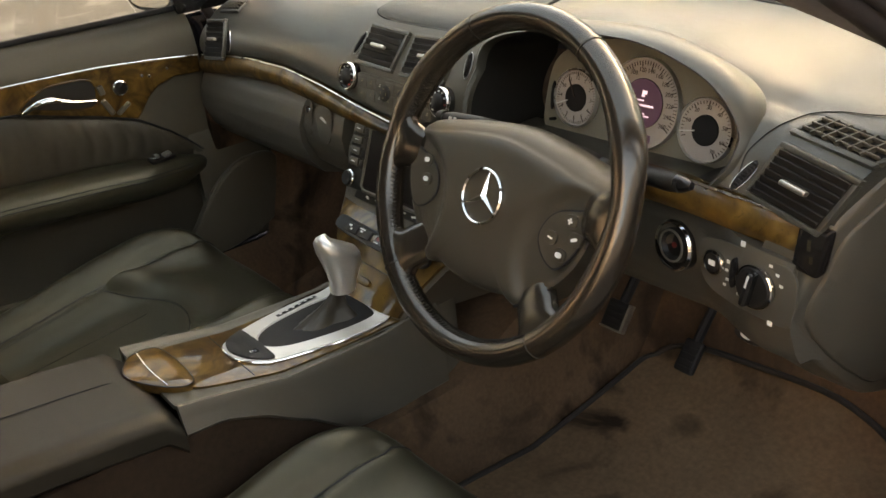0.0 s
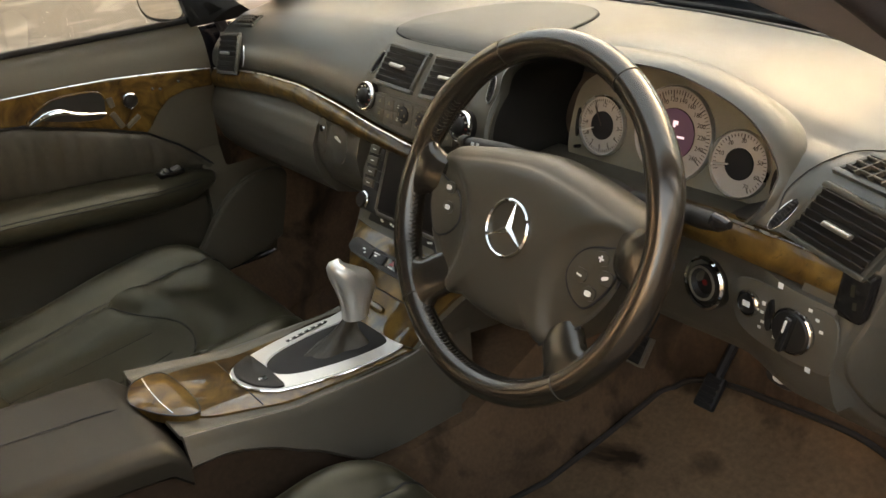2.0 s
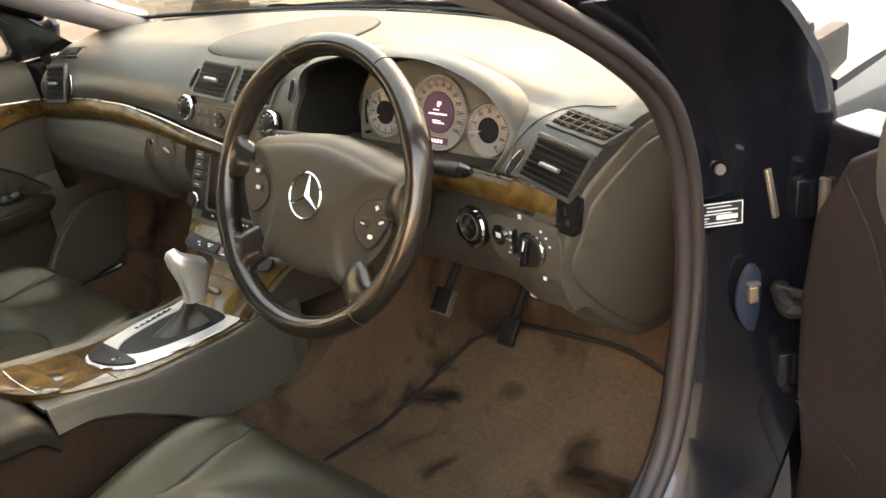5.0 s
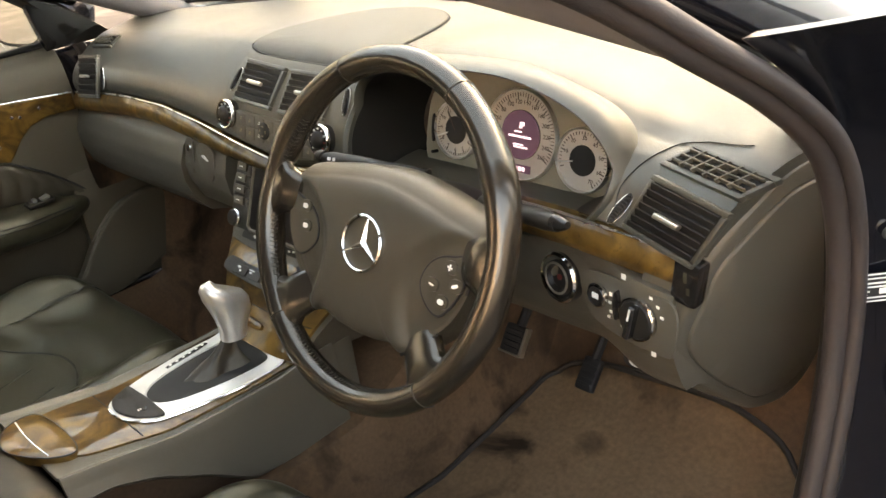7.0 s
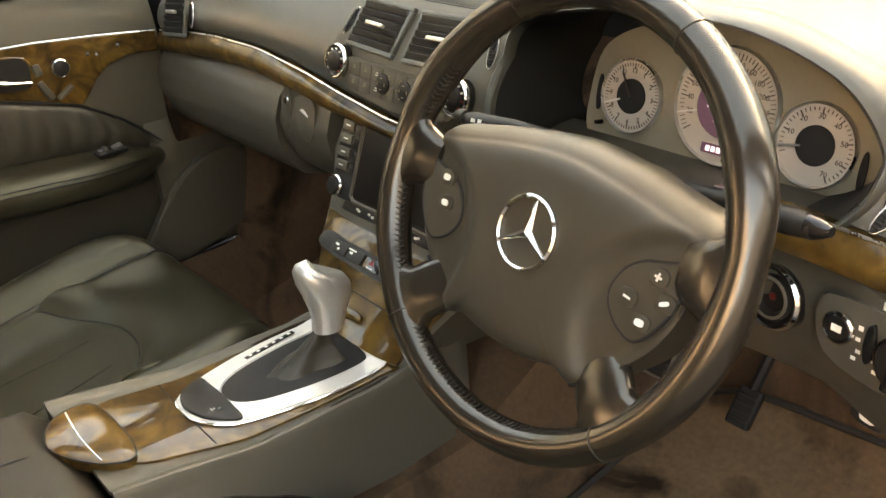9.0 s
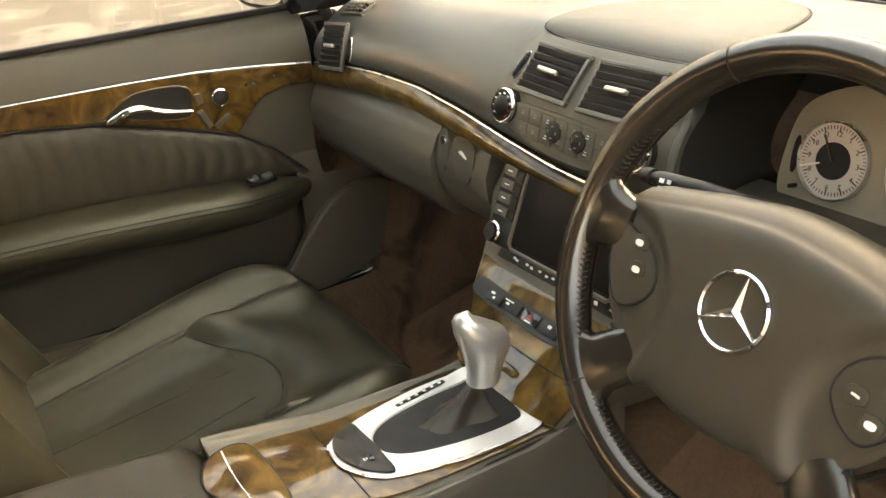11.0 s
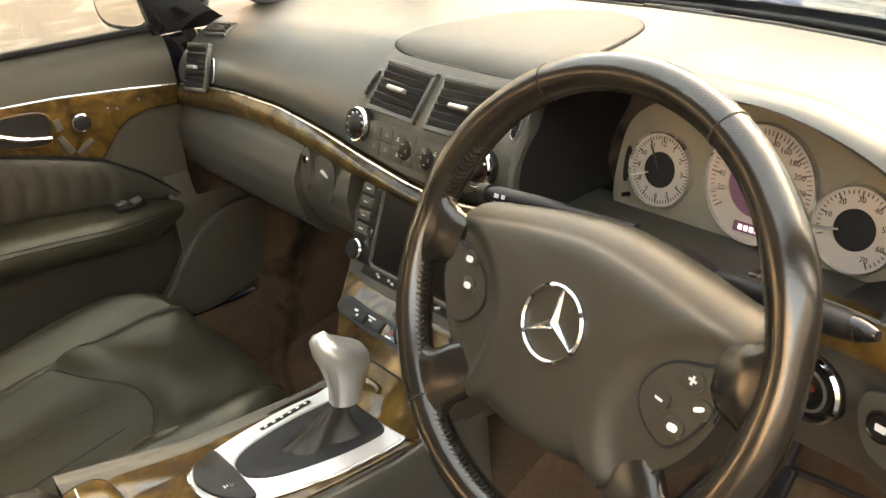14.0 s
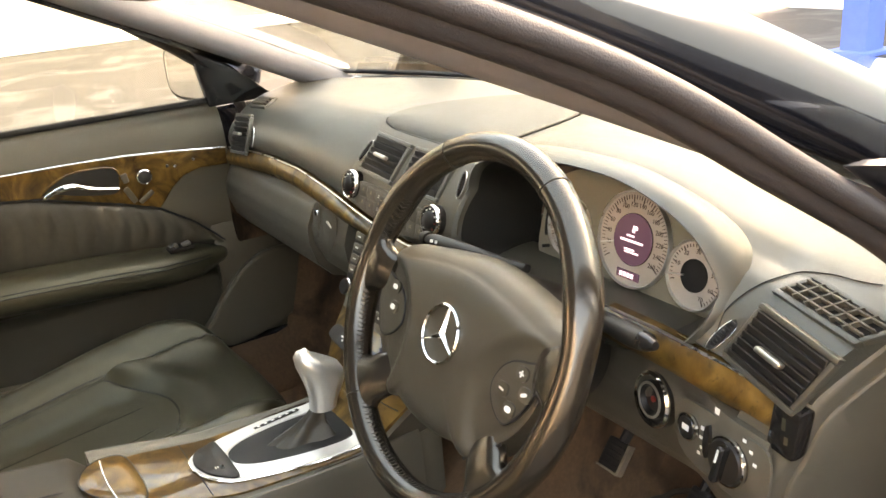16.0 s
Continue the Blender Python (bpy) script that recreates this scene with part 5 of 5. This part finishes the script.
bars([(0.0, 0.0, 0.005, 0.0015), (0.0, 0.003, 0.003, 0.0012)], pose(0.030, -0.170, deck_z(-0.17) + 0.0132), WHITE, gp, "mode_mark")
part("indicator_strip", box(0.006, 0.075, 0.001, pose(-0.052, -0.05, deck_z(-0.05) + 0.0105, 0, 0, 8)), BLACK, gp)
bars([(-0.0, -0.03 + 0.012 * i, 0.003, 0.004) for i in range(6)], pose(-0.052, -0.05, deck_z(-0.05) + 0.0112, 0, 0, 8), WHITE, gp, "gate_mark")
# leather gaiter: folds from the opening up to the lever
bm = bmesh.new()
rings = []
for k in lin(0, 1, 14):
    ring = []
    for i, (x, y) in enumerate(hole):
        ang = 2 * math.pi * i / len(hole)
        fold = 1 + 0.10 * math.sin(5 * ang + 3 * k) * math.sin(math.pi * min(1, k * 1.1)) + 0.05 * math.sin(9 * ang - 5 * k) * (1 - k)
        shrink = (1 - k) ** 2.2 * 0.9 + 0.13
        mx, my = 0.002, -0.055 + 0.055 * k
        ring.append(bm.verts.new((0.008 + mx + x * shrink * fold * (0.85 if k > 0.5 else 1), my + (y + 0.055) * shrink * fold, deck_z(-0.05) - 0.008 + 0.060 * k ** 1.1)))
    rings.append(ring)
for a, b in zip(rings, rings[1:]):
    for i in range(len(hole)):
        bm.faces.new((a[i], a[(i + 1) % len(hole)], b[(i + 1) % len(hole)], b[i]))
part("gaiter", bm, DARKLEATHER, gear, "creased dark leather gaiter", 50)
kn = []
for k, (y, z, rx, ry) in enumerate(((0.0, 0.636, 0.0165, 0.018), (0.003, 0.65, 0.0165, 0.019), (0.005, 0.664, 0.018, 0.023), (0.006, 0.68, 0.0215, 0.028), (0.003, 0.697, 0.0235, 0.031), (-0.001, 0.711, 0.0215, 0.029), (-0.004, 0.719, 0.015, 0.022), (-0.005, 0.722, 0.005, 0.008))):
    kn.append((y, z, rx, ry))


def knob_side(name, mat, label, steps, grow):
    """One lengthwise shell of the knob; steps names the stretch of its section."""
    bm = bmesh.new()
    rings = [[bm.verts.new((0.012 + 1.15 * (rx + grow) * math.cos(2 * math.pi * i / 24), y + 1.1 * (ry + grow) * math.sin(2 * math.pi * i / 24), z - 0.012 * math.sin(2 * math.pi * i / 24) * (z - 0.635) / 0.085)) for i in steps] for y, z, rx, ry in kn]
    for a, b in zip(rings, rings[1:]):
        for i in range(len(steps) - 1):
            bm.faces.new((a[i], a[i + 1], b[i + 1], b[i]))
    bm.faces.new(rings[-1])
    part(name, bm, mat, gear, label, 70)


knob_side("knob", KNOB, "polished silver selector knob", list(range(24)) + [0], 0.0)

# ---- seats ----
def seat(cx, front, label, detail, behind=0.0, sink=0.0):
    st = thing("front_seat", (cx, front - 0.25, 0.3), label, "seat", "front seats")

    def top(x, k):
        """x -1 to 1 across the cushion, k 0 at the back to 1 at the front lip, on to 1.35 down the front."""
        a = abs(x)
        y = front - 0.56 + 0.56 * min(k, 1.0)
        ins = 1 - 0.10 * max(0, k - 0.75) ** 1.5 / 0.1
        bol = 0.066 * math.exp(-((a - 0.82) / 0.24) ** 2)
        z = 0.446 + 0.082 * k + bol * (1 - 0.35 * max(0, k - 0.6)) - 0.17 * max(0, a - 0.88) ** 2 * 30 * 0.35
        roll = max(0.0, k - 0.80) / 0.55
        z -= 0.17 * roll ** 2.4
        y = front - 0.56 + 0.56 * (k if k < 0.8 else 0.8 + 0.2 * math.sin(min(1, roll * 1.5) * math.pi / 2))
        y -= 0.11 * a ** 3.2 * min(1, max(0, k - 0.3) * 1.6)
        z += -0.010 * math.exp(-((a - 0.65) / 0.03) ** 2) * (1 if k < 0.98 else 0)
        arc = k - (0.69 - 0.156 * (x / 0.64) ** 2)
        z += (0.016 * math.exp(-((arc - 0.07) / 0.085) ** 2) - 0.007 * math.exp(-(arc / 0.02) ** 2)) * (1 if a < 0.64 else 0)
        return Vector((cx + x * (0.215 + 0.05 * min(1.0, max(0.0, k) / 0.75) ** 0.8), y, z - sink))

    c = part("cushion", sheet(top, lin(-1, 1, 90), lin(-0.15, 1.35, 76), (0, -0.02, -0.12)), LEATHER, st, "creased olive leather cushion with raised bolsters", 70)
    lift = Vector((0, 0, 0.0004))
    for s in (-1, 1):
        part("seam", sweep([top(s * (0.66 - 0.06 * max(0, k - 0.5)), k) + lift for k in lin(0.02, 1.1, 30)], 0.0018, 5), SEAM, c)
        part("seam", sweep([top(s * (0.10 + 0.2 * (1 - k)), k) + lift for k in lin(0.05, 0.6, 12)], 0.0009, 5), SEAM, c)
    part("seam", sweep([top(x, 0.69 - 0.13 * (x / 0.64) ** 2 * 1.2) + lift for x in lin(-0.64, 0.64, 26)], 0.0019, 5), SEAM, c)
    part("base", box(0.44, 0.46, 0.10, pose(cx, front - 0.30, 0.36), 0.02), DARK, st)
    for s in (-1, 1):
        part("rail", box(0.03, 0.56, 0.03, pose(cx + s * 0.18, front - 0.28, 0.322), 0.004), STEEL, st)

    def back(x, k):
        a = abs(x)
        y = front - 0.50 - behind - 0.22 * k - 0.02 * math.sin(math.pi * k) + 0.05 * math.exp(-((a - 0.88) / 0.16) ** 2) - 0.9 * max(0, a - 0.9) ** 2 * 6
        z = 0.50 + 0.62 * k - 0.03 * max(0, k - 0.9) * 10 * a
        return Vector((cx + x * 0.26 * (1 - 0.16 * k ** 2), y, z))

    bk = part("backrest", sheet(back, lin(-1, 1, 40), lin(0, 1, 36), (0, -0.10, -0.02)), LEATHER, st, "olive leather backrest", 70)
    for s in (-1, 1):
        part("seam", sweep([back(s * 0.66, k) + Vector((0, 0.0006, 0)) for k in lin(0.02, 0.95, 24)], 0.0012, 5), SEAM, bk)
    part("headrest", box(0.26, 0.10, 0.17, pose(cx, front - 0.80 - behind, 1.2, 12, 0, 0), 0.045, 5), LEATHER, st)
    if detail:
        bk2 = part("belt_buckle", box(0.022, 0.03, 0.07, pose(cx - 0.275, front - 0.52, 0.53, 18, 0, 0), 0.006, 3), DARK, st)
        part("buckle_tongue", box(0.016, 0.004, 0.03, pose(cx - 0.275, front - 0.52, 0.57, 18, 0, 0), 0.001), CHROME, bk2)
    return st


seat(-0.385, 0.055, "creased olive leather passenger seat with curved seams", True)
seat(0.40, -0.03, "creased olive leather driver's seat with curved seams", False, 0.12, 0.035)

# ---- floor mat and pedals ----
MATLINE = ring_curve([(0.215, 0.462), (0.27, 0.487), (0.40, 0.495), (0.56, 0.495), (0.66, 0.46), (0.695, 0.34), (0.70, 0.05), (0.69, -0.12), (0.4, -0.14), (0.165, -0.12), (0.176, 0.05), (0.19, 0.2), (0.2, 0.31), (0.206, 0.4)], 6)
fm = thing("floor_mat", (0.42, 0.2, 0.31), "worn brown carpet mat with dark stains and bound edge", "floor mat")
bm = bmesh.new()
rings = []
for k in (1.0, 1.0, 0.985, 0.8, 0.6, 0.4, 0.2, 0.001):
    lift = 0.002 if not rings else 0.012
    rings.append([bm.verts.new((0.42 + (x - 0.42) * k, 0.19 + (y - 0.19) * k, floor_z(0.19 + (y - 0.19) * k) + lift + 0.003 * math.sin(9 * x + 5 * y) * (1 - k))) for x, y in MATLINE])
for a, b in zip(rings, rings[1:]):
    for i in range(len(MATLINE)):
        bm.faces.new((a[i], a[(i + 1) % len(MATLINE)], b[(i + 1) % len(MATLINE)], b[i]))
part("carpet_top", bm, MAT, fm)
part("bound_edge", sweep([(x, y, floor_z(y) + 0.012) for x, y in MATLINE], 0.005, 8, True), BIND, fm)


def pedal(name, x, y, z, w, h, lean, label, metal):
    p = thing(name, (x, y, z - h / 2), label, "pedal")
    m = pose(x, y, z, 90 - lean, 0, 0)
    pd = part("pad", box(w, h, 0.014, m, 0.005, 3), BLACK, p)
    for i in range(4):
        part("rib", box(w * 0.8, 0.004, 0.003, m @ pose(0, -h * 0.3 + h * 0.2 * i, 0.0085), 0.001), BLACK, pd)
    if metal:
        bm = bmesh.new()
        for px, py, bw, bh in ((0, -h / 2, w, 0.003), (w / 2, 0, 0.005, h)):
            box(bw, bh, 0.012, m @ pose(px, py, 0.002), 0.001, bm=bm)
        part("metal_edge", bm, STEEL, pd)
    part("arm", sweep([(x, y + 0.01, z + h * 0.2), (x, y + 0.08, z + 0.09), (x, y + 0.2, z + 0.16)], 0.008, 8, up=Vector((1, 0, 0))), BLACK, p)


pedal("brake_pedal", 0.247, 0.345, 0.53, 0.042, 0.046, 35, "brake pedal with rubber pad and metal edge", True)
pedal("accelerator_pedal", 0.322, 0.43, 0.445, 0.034, 0.055, 40, "dark worn accelerator pedal", False)

# ---- doors ----
ld = thing("passenger_door", (-0.77, -0.3, 0.3), "closed grey passenger door with walnut trim and chrome handle", "car door", "car doors")


def door_x(z):
    return lerp_at([(0.28, -0.735), (0.33, -0.79), (0.45, -0.81), (0.585, -0.80), (0.61, -0.752), (0.66, -0.748), (0.76, -0.744), (0.86, -0.742), (0.90, -0.748), (0.93, -0.758), (0.945, -0.770), (0.952, -0.785)], z)


def face_at(y, z):
    return Vector((door_x(z), y, z))


part("door_panel", sheet(face_at, lin(-1.0, 0.163, 30), lin(0.28, 0.952, 44), (-0.06, 0, 0)), DOORTRIM, ld, "grey moulded door panel")
part("door_shell", box(0.05, 1.35, 0.62, pose(-0.85, -0.35, 0.62), 0.02), PAINT, ld)
part("window_seal", sweep([(-0.79, y, 0.957) for y in lin(-1.0, 0.16, 8)], 0.007, 8), BLACK, ld)
dm = axes(Vector((-0.745, 0, 0)), Vector((0, 1, 0)), Vector((0, 0, 1)), Vector((1, 0, 0)))
wood = [(-0.95, 0.893), (-0.6, 0.893), (-0.335, 0.892), (-0.166, 0.890), (-0.05, 0.886), (0.05, 0.877), (0.157, 0.864), (0.157, 0.828), (0.097, 0.832), (0.06, 0.822), (0.035, 0.803), (0.015, 0.78), (0.002, 0.766), (-0.06, 0.788), (-0.14, 0.812), (-0.223, 0.836), (-0.344, 0.852), (-0.6, 0.86), (-0.95, 0.86)]
dw = part("wood_trim", prism(wood, 0.011, dm, 0.004, 3), WOOD, ld, "lacquered walnut door inlay")
part("bright_edge", sweep([dm @ Vector((y, z, 0.009)) for y, z in wood[:7]], 0.0014, 6), SATIN, dw)
rec = ring_curve([(-0.215, 0.842), (-0.165, 0.870), (-0.10, 0.872), (-0.07, 0.862), (-0.068, 0.835), (-0.08, 0.814), (-0.14, 0.822), (-0.19, 0.836)], 5)
part("handle_recess", prism(rec, 0.0016, dm @ pose(0, 0, 0.0105)), DARK, dw, "dark scooped recess behind the handle")
part("recess_lip", sweep([dm @ Vector((y, z, 0.0115)) for y, z in rec], 0.0022, 6, True), WOOD, dw)
part("door_handle", sweep(curve([(-0.722, -0.215, 0.836), (-0.715, -0.19, 0.848), (-0.712, -0.16, 0.852), (-0.714, -0.12, 0.838), (-0.72, -0.075, 0.828)], 6), [0.004] + [0.0075] * 5 + [0.010] * 8 + [0.007] * 6 + [0.005] * 5, 12, flat=0.7), CHROME, ld, "polished chrome inner door handle")
sm = dm @ pose(-0.02, 0.838, 0.011)
mk = part("mirror_control", lathe([(0.0135, 0), (0.0135, 0.007), (0.011, 0.009), (0, 0.0095)], sm, 30), DARK, dw, "round mirror control with chrome ring")
part("control_ring", lathe([(0.0132, 0.002), (0.0155, 0.002), (0.0155, 0.006), (0.0132, 0.0075)], sm, 30, closed=True), CHROME, mk)
part("seat_switch", box(0.034, 0.009, 0.008, dm @ pose(-0.022, 0.796, 0.013, 0, 0, 32), 0.0035, 3), TRIM, dw)
part("seat_switch", box(0.012, 0.036, 0.008, dm @ pose(-0.052, 0.806, 0.013, 0, 0, 25), 0.004, 3), TRIM, dw)
part("memory_switch", box(0.012, 0.02, 0.005, dm @ pose(-0.057, 0.842, 0.012, 0, 0, 10), 0.003, 3), TRIM, dw)
for y, z in ((0.03, 0.85), (0.045, 0.846), (0.085, 0.853)):
    part("trim_screw", lathe([(0.004, 0), (0.003, 0.002), (0, 0.0025)], dm @ pose(y, z, 0.011), 12), CHROME, dw)
HI = [(-0.95, 0.862), (-0.6, 0.858), (-0.344, 0.850), (-0.223, 0.834), (-0.14, 0.810), (-0.06, 0.786), (0.002, 0.764), (0.064, 0.722), (0.105, 0.685), (0.138, 0.650)]
LO = [(-0.95, 0.712), (-0.6, 0.71), (-0.292, 0.702), (-0.117, 0.690), (0.05, 0.672), (0.138, 0.645)]


def pleat(y, v):
    lo, hi = lerp_at(LO, y), lerp_at(HI, y)
    puff = math.sin(math.pi * v) ** 0.5
    wave = 0.0042 * abs(math.sin(math.pi * (y + 0.004 * math.sin(9 * v)) / 0.034))
    return Vector((-0.741 + (0.010 * min(1, (hi - lo) / 0.06) + wave) * puff, y, lo + (hi - lo) * v))


part("leather_insert", sheet(pleat, lin(-0.95, 0.137, 260), lin(0, 1, 14), (-0.01, 0, 0)), INSERT, ld, "pleated dark leather door insert", 60)
part("insert_piping", sweep([(-0.737, y, z) for y, z in HI], 0.0025, 6), BLACK, ld)


def arm(y, q):
    """Armrest section: q runs round from the upper edge to the lower."""
    k = max(0.0, min(1.0, (0.132 - y) / 0.16)) ** 0.6
    top, low = lerp_at(LO, y) + 0.004, lerp_at([(-0.95, 0.64), (-0.4, 0.636), (-0.14, 0.614), (0.05, 0.60), (0.132, 0.628)], y)
    mid, half = (top + low) / 2, (top - low) / 2
    a = math.pi * q
    return Vector((-0.752 + (0.012 + 0.075 * k) * math.sin(a) ** 0.55, y, mid + half * math.cos(a)))


ar = part("armrest", sheet(arm, lin(-0.95, 0.132, 60), lin(0, 1, 20), (-0.01, 0, 0)), LEATHER, ld, "long leather door armrest", 60)
for q in (0.36, 0.42):
    part("armrest_seam", sweep([arm(y, q) + Vector((0.0006, 0, 0.0006)) for y in lin(-0.95, 0.08, 30)], 0.0012, 5), SEAM, ar)
part("window_switch", box(0.024, 0.055, 0.008, pose(-0.708, 0.02, 0.681, 0, 8, 6), 0.003), DARK, ar)
for dy in (-0.014, 0.012):
    part("switch_key", box(0.014, 0.018, 0.006, pose(-0.708, 0.02 + dy, 0.687, 10, 8, 6), 0.002), SATIN, ar)
# pocket: a lip in front of the dark recess, and the rounded speaker bulge
part("door_pocket", sheet(lambda y, v: Vector((-0.706 + 0.012 * v, y, 0.30 + (lerp_at([(-0.95, 0.51), (-0.42, 0.492), (0.06, 0.452)], y) - 0.30) * v)), lin(-0.95, 0.075, 20), lin(0, 1, 8), (-0.02, 0, 0)), DOORTRIM, ld, "door pocket lip")
part("door_panel_foot", sheet(lambda y, z: Vector((-0.729 - 0.5 * max(0.0, z - 0.64) ** 1.2, y, z)), lin(0.10, 0.325, 8), lin(0.33, 0.70, 24), (-0.02, 0, 0)), DOORTRIM, ld)
KICK = ring_curve([(0.028, 0.452), (0.065, 0.503), (0.119, 0.573), (0.176, 0.614), (0.24, 0.625), (0.281, 0.608), (0.295, 0.545), (0.276, 0.483), (0.194, 0.442), (0.10, 0.425)], 6)
part("speaker_cover", prism(KICK, 0.022, dm @ pose(0, 0, 0.010), 0.009, 4), DOORTRIM, ld, "flat rounded speaker cover low on the door")
part("cover_piping", sweep([dm @ Vector((y, z, 0.0285)) for y, z in KICK[:len(KICK) // 3]], 0.0022, 6), DOORTRIM, ld)
part("kick_wall", box(0.02, 0.5, 0.42, pose(-0.742, 0.40, 0.55), 0.005), CARPET, ld)
# window frame, quarter panel and outside mirror
part("sail_panel", prism([(0.30, 0.945), (0.150, 0.945), (0.128, 1.065), (0.150, 1.075)], 0.02, axes(Vector((-0.792, 0, 0)), Vector((0, 1, 0)), Vector((0, 0, 1)), Vector((1, 0, 0))), 0.004), SHINY, ld, "black triangular mirror panel")
mir = part("door_mirror", sweep(curve([(-0.80, 0.22, 0.985), (-0.84, 0.235, 0.985), (-0.90, 0.25, 0.995), (-0.96, 0.25, 1.0), (-1.03, 0.245, 1.0), (-1.06, 0.235, 0.998)], 5), [0.02] * 5 + [0.03, 0.045, 0.058, 0.064, 0.066] + [0.066] * 10 + [0.062, 0.055, 0.046, 0.036, 0.02, 0.01], 16), PAINT, ld, "black door mirror housing")
mmx = axes(Vector((-0.965, 0.168, 0.998)), Vector((0.97, 0.24, 0)).normalized(), Vector((0, 0, 1)), Vector((0.24, -0.97, 0)).normalized())
part("mirror_frame", prism(oval(0.092, 0.066, 40, power=3.4), 0.012, mmx @ pose(0, 0, -0.010), 0.004), SHINY, mir)
part("mirror_glass", prism(oval(0.083, 0.057, 40, power=3.4), 0.002, mmx @ pose(0, 0, 0.0015)), MIRROR, mir)
pane = part("window_pane", sheet(lambda y, v: Vector((-0.79 + 0.15 * v * v, y, 0.95 + 0.38 * v)), lin(-1.0, 0.145, 8), lin(0, 1, 8), (-0.003, 0, 0)), GLASS, ld, "clear side window")
pane.visible_shadow = False
part("window_frame", sweep([pillar_line(-1, k) + Vector((-0.065, -0.04, 0.0)) for k in lin(0.15, 1.05, 10)], 0.02, 8), SHINY, ld)

# driver's door, standing wide open
ang = 68
DX = Vector((math.sin(radians(ang)), -math.cos(radians(ang)), 0))
DN = Vector((-math.cos(radians(ang)), -math.sin(radians(ang)), 0))
rm_ = axes(Vector((0.885, 0.345, 0)), DX, Vector((0, 0, 1)), DN)
rd = thing("driver_door", (0.95, 0.32, 0.3), "open driver's door with moulded panel coloured dark for shade", "car door", "car doors")
part("door_shell", prism([(-0.01, 0.32), (1.08, 0.32), (1.1, 0.5), (1.1, 0.93), (0.0, 0.93), (-0.02, 0.8)], 0.07, rm_ @ pose(0, 0, -0.09), 0.02, 3), PAINT, rd)
PANEL = [(0.02, 0.36), (0.035, 0.50), (0.022, 0.60), (0.02, 0.72), (0.035, 0.84), (0.075, 0.915), (0.14, 0.955), (0.3, 0.965), (1.02, 0.965), (1.05, 0.7), (1.05, 0.36)]
pnl = part("door_panel", prism(PANEL, 0.055, rm_ @ pose(0, 0, -0.02), 0.02, 4), DOORSHADE, rd, "moulded inner panel with shade put into its colour")
part("panel_crease", sweep(curve([rm_ @ Vector(p) for p in ((0.08, 0.90, 0.036), (0.13, 0.82, 0.037), (0.15, 0.72, 0.037), (0.12, 0.66, 0.036))], 8), 0.001, 6), SEAM, rd)
part("panel_crease", sweep(curve([rm_ @ Vector(p) for p in ((0.03, 0.58, 0.036), (0.12, 0.54, 0.037), (0.19, 0.47, 0.037), (0.25, 0.40, 0.037))], 8), 0.001, 6), SEAM, rd)
part("wood_trim", prism(ring_curve([(0.36, 0.81), (0.42, 0.85), (0.5, 0.87), (1.0, 0.87), (1.0, 0.83), (0.5, 0.825), (0.42, 0.80)], 4), 0.008, rm_ @ pose(0, 0, 0.034), 0.003), WOOD, rd, "walnut door inlay")
part("door_handle", sweep(curve([rm_ @ Vector(p) for p in ((0.42, 0.815, 0.045), (0.45, 0.83, 0.055), (0.49, 0.842, 0.055), (0.53, 0.835, 0.045))], 6), 0.009, 10, flat=0.7), CHROME, rd)
part("armrest", box(0.72, 0.06, 0.07, rm_ @ pose(0.62, 0.68, 0.06), 0.025, 4), LEATHER, rd)
part("speaker_cover", prism(oval(0.055, 0.085, 36, cx=0.155, cy=0.93, power=2.4), 0.006, rm_ @ pose(0.02, -0.0, 0.034), 0.003), GRILLE, rd)
part("hinge_wiring", sweep(curve([(0.86, 0.33, 0.72), (0.885, 0.30, 0.71), (0.90, 0.335, 0.70)], 6), 0.012, 8), DARK, rd)

# ---- interior mirror ----
iv = thing("rear_view_mirror", (-0.04, -0.09, 1.25), "interior rear-view mirror with dark housing", "mirror")
ax = Vector((0.72, 0.69, 0)).normalized()
im = axes(Vector((-0.045, -0.105, 1.246)), ax, Vector((0, 0.0, 1)), ax.cross(Vector((0, 0, 1))))
part("housing", prism(oval(0.118, 0.034, 44, power=3), 0.028, im @ pose(0, 0, -0.026), 0.01, 3), BROWN, iv)
part("mirror_glass", prism(oval(0.110, 0.028, 44, power=3), 0.002, im @ pose(0, 0, 0.0015)), MIRROR, iv)
part("stem", sweep([(-0.05, -0.08, 1.26), (-0.04, -0.04, 1.31), (-0.03, -0.05, 1.35)], 0.012, 8), DARK, iv)
